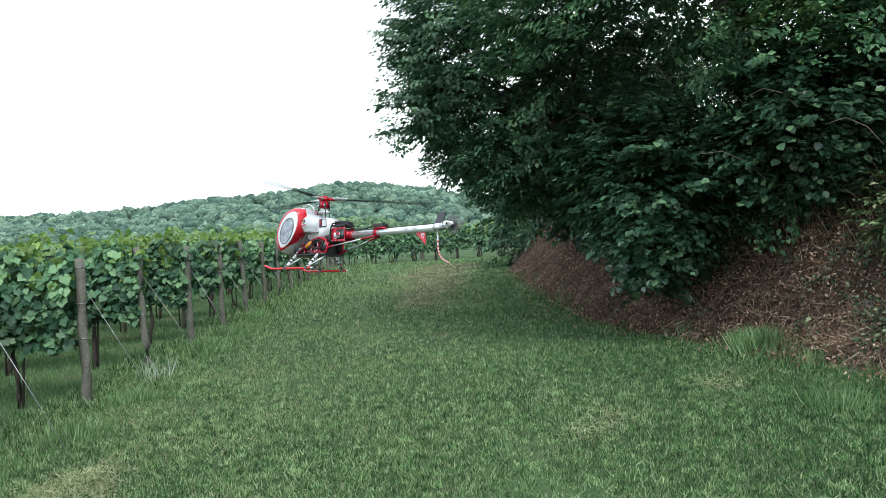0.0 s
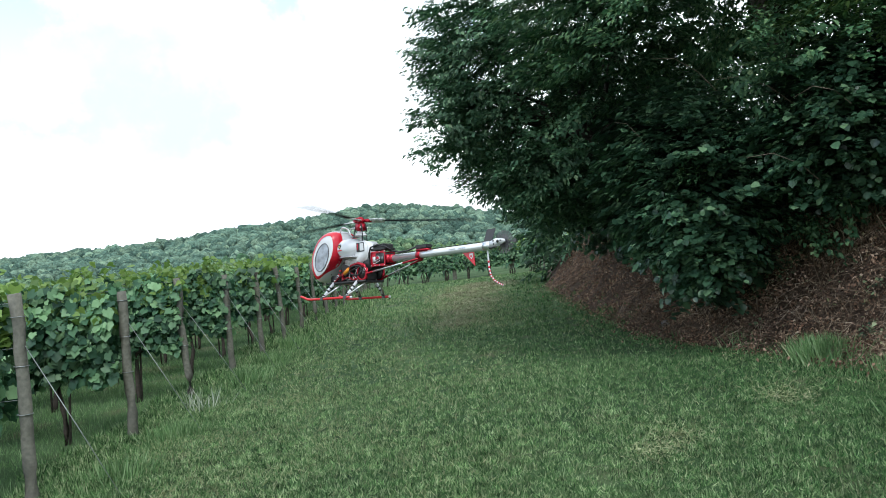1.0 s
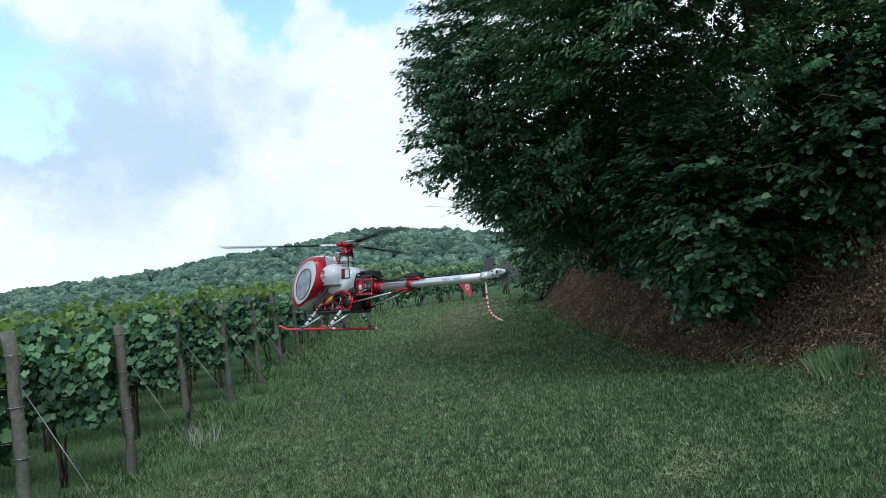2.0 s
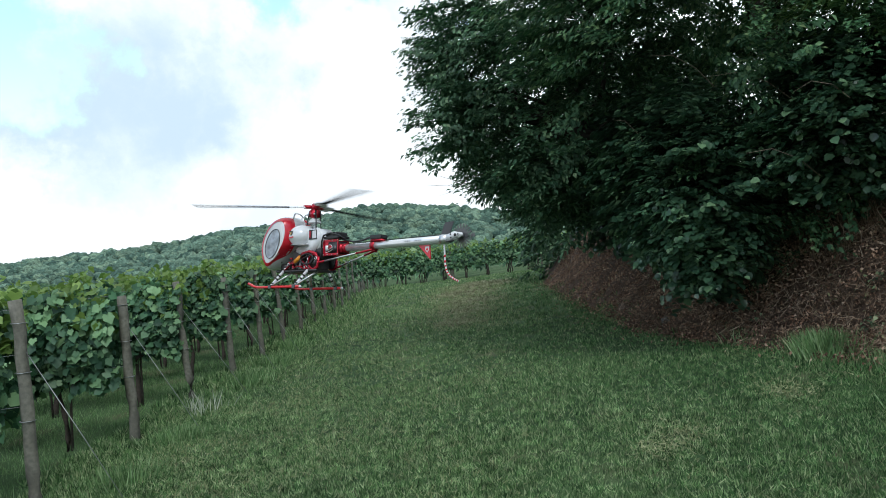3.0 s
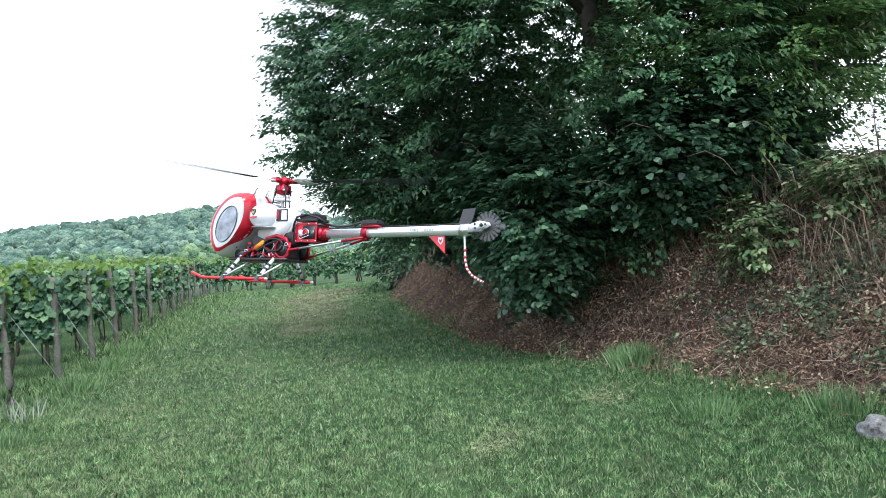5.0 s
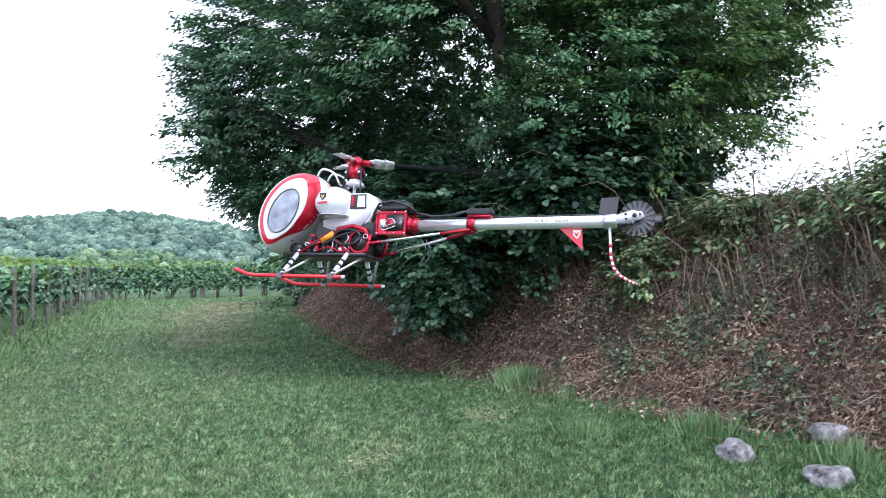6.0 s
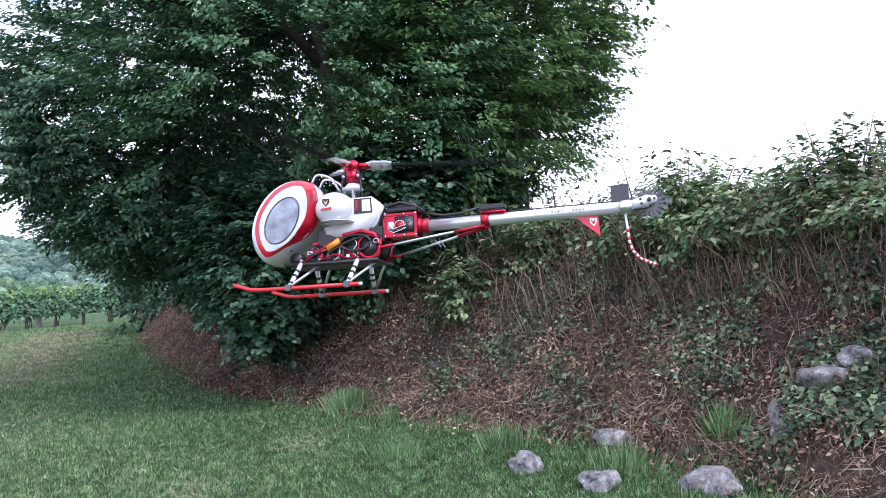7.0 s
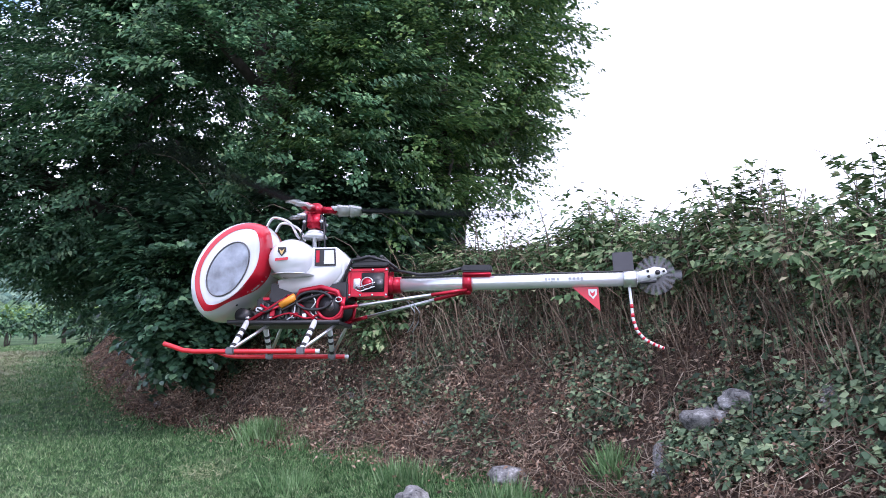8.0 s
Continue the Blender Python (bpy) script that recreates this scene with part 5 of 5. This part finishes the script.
    bm = bmesh.new()
    box(bm, 0.10, 0.215, -0.04, 0.04, 0.250, 0.262, 0.003)
    box(bm, 0.115, 0.205, -0.036, 0.036, 0.262, 0.276, 0.003)
    tray = part("tray", bm, BLACK, h, "black equipment tray", False)
    for k in range(4):
        bm = bmesh.new()
        box(bm, 0.12 + 0.023 * k, 0.130 + 0.023 * k, -0.038, 0.038, 0.276, 0.283, 0.002)
        part("tray_rib", bm, GREY if k % 2 else BLACK, tray, "", False)
    bm = bmesh.new()
    tube(bm, [(0.08, -0.03, 0.19), (0.095, -0.045, 0.235), (0.11, -0.045, 0.268), (0.16, -0.042, 0.278), (0.21, -0.03, 0.265), (0.235, -0.012, 0.245)], 0.0045, 7)
    part("cable", bm, BLACK, h)
    # boom
    bm = bmesh.new()
    cyl(bm, (0.235, 0, 0.200), (0.905, 0, 0.207), 0.0195, 28)
    boom = part("boom", bm, BOOM_WHITE, h, "white tail boom tube")
    for k, (x, w) in enumerate([(0.655, 0.006), (0.665, 0.004), (0.673, 0.009), (0.688, 0.005), (0.72, 0.007), (0.731, 0.007), (0.742, 0.007), (0.753, 0.006)]):
        bm = bmesh.new()
        box(bm, x, x + w, -0.0203, -0.0188, 0.204, 0.212)
        part("lettering_bar", bm, MARK, boom, "grey lettering bar", False)
    bm = bmesh.new()
    cyl(bm, (0.212, 0, 0.1995), (0.246, 0, 0.2005), 0.024, 24)
    box(bm, 0.205, 0.225, -0.03, 0.03, 0.178, 0.222, 0.003)
    part("boom_collar", bm, RED_METAL, h, "red clamp collar")
    bm = bmesh.new()
    cyl(bm, (0.425, 0, 0.201), (0.450, 0, 0.2015), 0.0245, 24)
    box(bm, 0.428, 0.447, -0.012, 0.012, 0.170, 0.185, 0.002)
    box(bm, 0.425, 0.505, -0.02, 0.02, 0.219, 0.232, 0.003)
    clamp = part("boom_clamp", bm, RED_METAL, h, "red clamp on the boom")
    bm = bmesh.new()
    box(bm, 0.422, 0.507, -0.022, 0.022, 0.2325, 0.252, 0.004)
    part("electronics_box", bm, BLACK, clamp, "black box", False)
    bm = bmesh.new()
    tube(bm, [(0.215, -0.01, 0.245), (0.30, -0.012, 0.228), (0.36, -0.012, 0.230), (0.425, -0.01, 0.245)], 0.0045, 7)
    part("cable", bm, BLACK, h)
    bm = bmesh.new()
    tube(bm, [(0.22, 0.008, 0.224), (0.6, 0.008, 0.228), (0.9, 0.008, 0.231)], 0.002, 6)
    part("tail_push_rod", bm, BLACK, h)
    # boom struts
    for y, z in ((-0.062, 0.128), (0.062, 0.105)):
        a, b = Vector((0.085, y, z)), Vector((0.437, y * 0.25, 0.182))
        bm = bmesh.new()
        cyl(bm, a.lerp(b, 0.12), a.lerp(b, 0.74), 0.0048, 12)
        strut = part("boom_strut", bm, STEEL, h, "silver boom strut")
        bm = bmesh.new()
        cyl(bm, a.lerp(b, 0.72), b, 0.0055, 12)
        part("strut_sleeve", bm, RED_METAL, strut)
        bm = bmesh.new()
        cyl(bm, a, a.lerp(b, 0.14), 0.0055, 12)
        part("strut_end", bm, RED_METAL, strut)
    bm = bmesh.new()
    for y, s in ((-0.03, 0.0), (-0.02, 0.012)):
        tube(bm, [(0.27 + s, y, 0.15), (0.292 + s, y - 0.005, 0.12), (0.288 + s, y, 0.09), (0.272 + s, y, 0.062)], 0.0016, 5)
    part("aerial_wire", bm, WIRE, h, "thin pale dangling wire")
    # lower frame, engine, tubes
    lower = bmesh.new()
    box(lower, -0.225, 0.085, -0.062, 0.062, 0.082, 0.094, 0.003)
    lower = part("base_plate", lower, BLACK, h, "black base plate", False)
    for y in (-0.064, 0.064):
        bm = bmesh.new()
        tube(bm, [(-0.245, y, 0.092), (-0.1, y, 0.09), (0.085, y, 0.09)], 0.007, 9)
        part("side_rail", bm, BLACK, lower)
    bm = bmesh.new()
    box(bm, -0.17, 0.06, -0.045, 0.045, 0.094, 0.165, 0.006)
    engine = part("engine", bm, BLACK, h, "dark engine block", False)
    for k in range(7):
        bm = bmesh.new()
        box(bm, -0.15 + k * 0.018, -0.144 + k * 0.018, -0.053, 0.053, 0.102, 0.148, 0.001)
        part("cooling_fin", bm, GREY, engine, "", False)
    for k in range(6):
        bm = bmesh.new()
        x = -0.19 + k * 0.034
        cyl(bm, (x, -0.058, 0.104 + 0.006 * (k % 2)), (x, -0.046, 0.104 + 0.006 * (k % 2)), 0.006, 10)
        part("terminal", bm, STEEL, engine)
    for side in (-1, 1):
        for x, z, w, hh, mat in ([(-0.155, 0.128, 0.02, 0.012, WHITE), (-0.115, 0.118, 0.014, 0.02, RED_METAL), (-0.095, 0.146, 0.018, 0.01, STEEL), (-0.05, 0.112, 0.022, 0.012, RED_METAL), (-0.02, 0.108, 0.012, 0.014, STEEL), (0.02, 0.118, 0.016, 0.01, WHITE), (-0.135, 0.158, 0.02, 0.008, RED_METAL)]):
            bm = bmesh.new()
            box(bm, x - w / 2, x + w / 2, min(0.05 * side, 0.061 * side), max(0.05 * side, 0.061 * side), z - hh / 2, z + hh / 2, 0.0015)
            part("engine_fitting", bm, mat, engine, "", False)
        for pts, mat, r in ([([(-0.16, 0.06, 0.13), (-0.13, 0.068, 0.12), (-0.10, 0.066, 0.14), (-0.075, 0.062, 0.168)], BLACK, 0.0028), ([(-0.12, 0.06, 0.10), (-0.06, 0.069, 0.115), (-0.01, 0.067, 0.10), (0.03, 0.064, 0.115)], RED_METAL, 0.003),
                                           ([(-0.06, 0.06, 0.17), (-0.045, 0.068, 0.14), (-0.05, 0.066, 0.11), (-0.07, 0.06, 0.098)], WHITE, 0.002), ([(0.0, 0.062, 0.17), (0.015, 0.069, 0.145), (0.0, 0.068, 0.12), (0.02, 0.062, 0.10)], STEEL, 0.0022)]):
            bm = bmesh.new()
            tube(bm, eased([(x, y * side, z) for x, y, z in pts], 4), r, 6)
            part("lead", bm, mat, engine)
    bm = bmesh.new()
    cyl(bm, (-0.21, -0.05, 0.112), (-0.21, 0.05, 0.112), 0.022, 20)
    part("front_battery", bm, BLACK, h)
    for side in (-1, 1):
        bm = bmesh.new()
        tube(bm, [(0.055 + 0.037 * math.cos(q), 0.064 * side, 0.135 + 0.037 * math.sin(q)) for q in np.linspace(0, 2 * math.pi, 29)], 0.0048, 8)
        fan = part("fan_housing", bm, RED_METAL, h, "round red fan housing")
        bm = bmesh.new()
        cyl(bm, (0.055, 0.045 * side, 0.135), (0.055, 0.062 * side, 0.135), 0.034, 24)
        part("fan_cover", bm, BLACK, fan)
        bm = bmesh.new()
        cyl(bm, (0.055, 0.060 * side, 0.135), (0.055, 0.065 * side, 0.135), 0.014, 18)
        part("fan_hub", bm, GREY, fan)
        bm = bmesh.new()
        tube(bm, [(0.01 + 0.052 * math.cos(q), 0.07 * side, 0.15 + 0.026 * math.sin(q)) for q in np.linspace(0, 2 * math.pi, 25)], 0.0042, 7)
        part("hose", bm, BLACK, h)
        for pts in ([(-0.18, 0.063 * side, 0.095), (-0.09, 0.062 * side, 0.15), (-0.055, 0.06 * side, 0.168)],
                    [(-0.07, 0.063 * side, 0.165), (-0.02, 0.063 * side, 0.128), (0.01, 0.063 * side, 0.098)],
                    [(0.02, 0.062 * side, 0.095), (0.05, 0.063 * side, 0.09), (0.088, 0.062 * side, 0.105), (0.095, 0.06 * side, 0.16)]):
            bm = bmesh.new()
            tube(bm, pts, 0.0058, 8)
            part("frame_tube", bm, RED_METAL, h)
        bm = bmesh.new()
        tube(bm, [(-0.045, 0.06 * side, 0.15), (-0.03, 0.066 * side, 0.178), (0.03, 0.067 * side, 0.188), (0.075, 0.064 * side, 0.175), (0.09, 0.06 * side, 0.14)], 0.008, 9)
        part("hose", bm, RED_METAL if side < 0 else BLACK, h)
        bm = bmesh.new()
        tube(bm, [(-0.13, 0.058 * side, 0.15), (-0.08, 0.068 * side, 0.125), (-0.02, 0.068 * side, 0.155), (0.02, 0.067 * side, 0.165), (0.06, 0.066 * side, 0.18)], 0.0042, 7)
        part("cable", bm, BLACK, h)
    bm = bmesh.new()
    cyl(bm, (-0.088, -0.068, 0.137), (-0.045, -0.07, 0.162), 0.0105, 14)
    part("connector", bm, ORANGE, h, "orange battery connector")
    bm = bmesh.new()
    tube(bm, [(-0.088, -0.068, 0.137), (-0.12, -0.064, 0.125), (-0.15, -0.06, 0.14)], 0.004, 7)
    part("cable", bm, RED, h)
    bm = bmesh.new()
    ring = [(0.082 + 0.009 * math.cos(q), -0.07, 0.152 + 0.007 * math.sin(q)) for q in np.linspace(0, 2 * math.pi, 13)]
    tube(bm, ring, 0.0018, 5)
    part("wire_loop", bm, STEEL, h)
    # landing gear
    for side in (-1, 1):
        y = 0.14 * side
        bm = bmesh.new()
        tube(bm, [(-0.392, y, 0.026), (-0.365, y, 0.018), (-0.335, y, 0.008), (-0.30, y, 0.0045), (0.045, y, 0.0045)], 0.0068, 10)
        skid = part("skid", bm, RED_SKID, h, "red tubular landing skid")
        bm = bmesh.new()
        cyl(bm, (0.043, y, 0.0045), (0.055, y, 0.0045), 0.006, 10)
        part("end_cap", bm, WHITE, skid)
        for x, xt in ((-0.195, -0.185), (0.005, 0.015)):
            a, b = Vector((x, y, 0.006)), Vector((xt, 0.066 * side, 0.092))
            bm = bmesh.new()
            cyl(bm, a, b, 0.008, 12)
            leg = part("skid_leg", bm, WHITE, h, "white skid leg with dark bands")
            for f in (0.12, 0.42, 0.62):
                bm = bmesh.new()
                cyl(bm, a.lerp(b, f), a.lerp(b, f + 0.08), 0.0092, 12)
                part("leg_band", bm, BLACK, leg)
            bm = bmesh.new()
            box(bm, x - 0.012, x + 0.012, y - 0.011, y + 0.011, -0.004, 0.016, 0.003)
            part("skid_clamp", bm, GREY, leg, "", False)
            bm = bmesh.new()
            cyl(bm, (x + 0.004, y * 0.97, 0.012), (xt + 0.06, 0.045 * side, 0.088), 0.0048, 10)
            part("skid_brace", bm, STEEL, h)
    # tail
    bm = bmesh.new()
    slab(bm, [(0.728, 0.187), (0.800, 0.187), (0.803, 0.120)], -0.002, 0.002)
    fin = part("tail_fin", bm, RED, h, "red triangular lower fin", False)
    bm = bmesh.new()
    slab(bm, [(0.772, 0.180), (0.795, 0.180), (0.795, 0.165), (0.785, 0.153), (0.773, 0.165)], -0.0036, -0.0022)
    em = part("fin_emblem", bm, WHITE, fin, "pale shield emblem", False)
    bm = bmesh.new()
    slab(bm, [(0.776, 0.176), (0.783, 0.169), (0.791, 0.176), (0.789, 0.165), (0.784, 0.159), (0.778, 0.166)], -0.0048, -0.0034)
    part("emblem_figure", bm, RED, em, "", False)
    bm = bmesh.new()
    box(bm, -0.028, 0.028, -0.0, 0.085, -0.0015, 0.0015, 0.001)
    bm.transform(Matrix.Translation((0.872, 0.012, 0.216)) @ Matrix.Rotation(radians(64), 4, "X") @ Matrix.Rotation(radians(-4), 4, "Y"))
    stab = part("stabiliser", bm, BLACK, h, "black canted stabiliser plate", False)
    bm = bmesh.new()
    box(bm, -0.014, 0.014, 0.04, 0.05, -0.003, -0.0016)
    box(bm, -0.009, 0.009, 0.053, 0.058, -0.003, -0.0016)
    bm.transform(Matrix.Translation((0.872, 0.012, 0.216)) @ Matrix.Rotation(radians(64), 4, "X") @ Matrix.Rotation(radians(-4), 4, "Y"))
    part("stabiliser_mark", bm, MARK, stab, "", False)
    bm = bmesh.new()
    cyl(bm, (0.868, 0, 0.2065), (0.902, 0, 0.207), 0.0225, 24)
    part("tail_collar", bm, STEEL, h)
    bm = bmesh.new()
    slab(bm, [(0.902, 0.196), (0.905, 0.224), (0.95, 0.238), (0.978, 0.233), (0.984, 0.222), (0.965, 0.212), (0.93, 0.20)], -0.016, -0.010, 0.002)
    slab(bm, [(0.902, 0.196), (0.905, 0.224), (0.95, 0.238), (0.978, 0.233), (0.984, 0.222), (0.965, 0.212), (0.93, 0.20)], 0.006, 0.012, 0.002)
    box(bm, 0.90, 0.955, -0.010, 0.006, 0.200, 0.226, 0.002)
    gear = part("tail_gearbox", bm, WHITE, h, "white tail gearbox plate")
    for x, z, r in ((0.932, 0.226, 0.004), (0.934, 0.211, 0.004), (0.958, 0.222, 0.007), (0.974, 0.225, 0.0035)):
        bm = bmesh.new()
        cyl(bm, (x, -0.0178, z), (x, -0.0155, z), r, 12)
        part("bolt", bm, BLACK, gear)
    bm = bmesh.new()
    cyl(bm, (0.91, -0.02, 0.193), (0.952, -0.02, 0.197), 0.004, 10)
    part("tail_linkage", bm, BLACK, gear)
    bm = bmesh.new()
    cyl(bm, (0.958, 0.010, 0.222), (0.958, 0.040, 0.222), 0.004, 10)
    part("tail_shaft", bm, STEEL, h)
    tail = bmesh.new()
    cyl(tail, (0, -0.006, 0), (0, 0.008, 0), 0.010, 16)
    tail = part("tail_rotor", tail, GREY, h, "small spinning tail rotor")
    # two spokes carry blades; the rest are added to blur into a disc
    for k in range(18):
        bm = bmesh.new()
        box(bm, 0.006, 0.055, -0.001, 0.001, -0.004, 0.004)
        bm.transform(Matrix.Rotation(k * math.pi / 9, 4, "Y"))
        part("tail_disc_spoke", bm, GREY, tail, "grey spoke filling the blurred rotor disc", False)
        if k % 9 != 0:
            continue
        bm = bmesh.new()
        box(bm, 0.052, 0.072, -0.0015, 0.0015, -0.009, 0.009, 0.001)
        bm.transform(Matrix.Rotation(k * math.pi / 9, 4, "Y"))
        part("tail_blade", bm, GREY, tail, "grey tail blade", False)
    # striped hoop under the tail
    way = [Vector(p) for p in ((0.883, 0, 0.188), (0.886, 0, 0.15), (0.889, 0, 0.10), (0.898, 0, 0.066), (0.918, 0, 0.042), (0.945, 0, 0.027), (0.967, 0, 0.018))]
    fine = []
    for i in range(len(way) - 1):
        for q in range(4):
            fine.append(way[i].lerp(way[i + 1], q / 4))
    fine.append(way[-1])
    bm = bmesh.new()
    tube(bm, fine, 0.0042, 9)
    hoop = part("tail_skid", bm, WHITE, h, "white tail skid with red bands")
    for i in range(5, len(fine) - 1, 2):
        bm = bmesh.new()
        tube(bm, [fine[i], fine[i].lerp(fine[i + 1], 0.85)], 0.0050, 9)
        part("red_band", bm, RED, hoop)
    return h, rotor, tail


helicopter, main_rotor, tail_rotor = build_helicopter()

HELI_PATH = [
    (0, -0.737, 4.334, 1.497, -6.0, -0.5, -39.3),
    (0.5, -0.719, 4.278, 1.486, -4.6, -0.8, -39.8),
    (1, -0.770, 4.134, 1.481, -4.2, -0.6, -40.1),
    (1.5, -0.857, 4.042, 1.460, -5.3, 0.5, -40.6),
    (3, -1.021, 3.944, 1.574, -6.6, 2.3, -38.0),
    (3.5, -0.927, 3.833, 1.590, -7.0, 2.0, -38.5),
    (4, -0.682, 3.712, 1.583, -6.2, 1.8, -39.8),
    (5.5, -0.089, 2.654, 1.615, -5.8, 3.7, -40.3),
    (6, 0.400, 2.333, 1.559, -6.3, 1.4, -39.8),
    (6.5, 0.947, 1.976, 1.663, -5.5, -2.1, -39.8),
    (7, 1.301, 1.759, 1.729, -5.1, -0.9, -39.4),
    (7.5, 1.465, 1.473, 1.626, -5.9, 0.5, -40.5),
    (8, 1.719, 1.176, 1.579, -5.2, 0.1, -37.2),
]
# the way of one blade, in degrees from straight right of the viewer, at some times
BLADE_AT = [(0, 10), (0.5, 12), (1, 15), (1.5, 60), (3, 60), (3.5, 22), (4, -44), (5.5, -14), (6, -12), (6.5, -28), (7, -24), (7.5, -30), (8, -26)]


def spin(marks, rate):
    """Angles frame by frame that turn at about the rate and meet the marks, which repeat every third of a turn."""
    out, angle = [], marks[0][1]
    out.append((0.0, angle))
    for (t0, a0), (t1, a1) in zip(marks, marks[1:]):
        n = frame(t1) - frame(t0)
        whole = rate(0.5 * (t0 + t1)) * n
        step = a1 - angle
        total = step + 120 * round((whole - step) / 120)
        for k in range(1, n + 1):
            out.append((t0 + k / FPS, angle + total * k / n))
        angle += total
    return out


def motions():
    walk(helicopter, [(t, pose(*p)) for t, *p in HELI_PATH])
    walk(main_rotor, [(t, pose(-0.018, 0, 0.43, 0, 0, a + 40)) for t, a in spin(BLADE_AT, lambda t: 80)])
    walk(tail_rotor, [(k / FPS, pose(0.958, 0.034, 0.222, 0, 84 * k, 0)) for k in range(frame(8.0))])


motions()
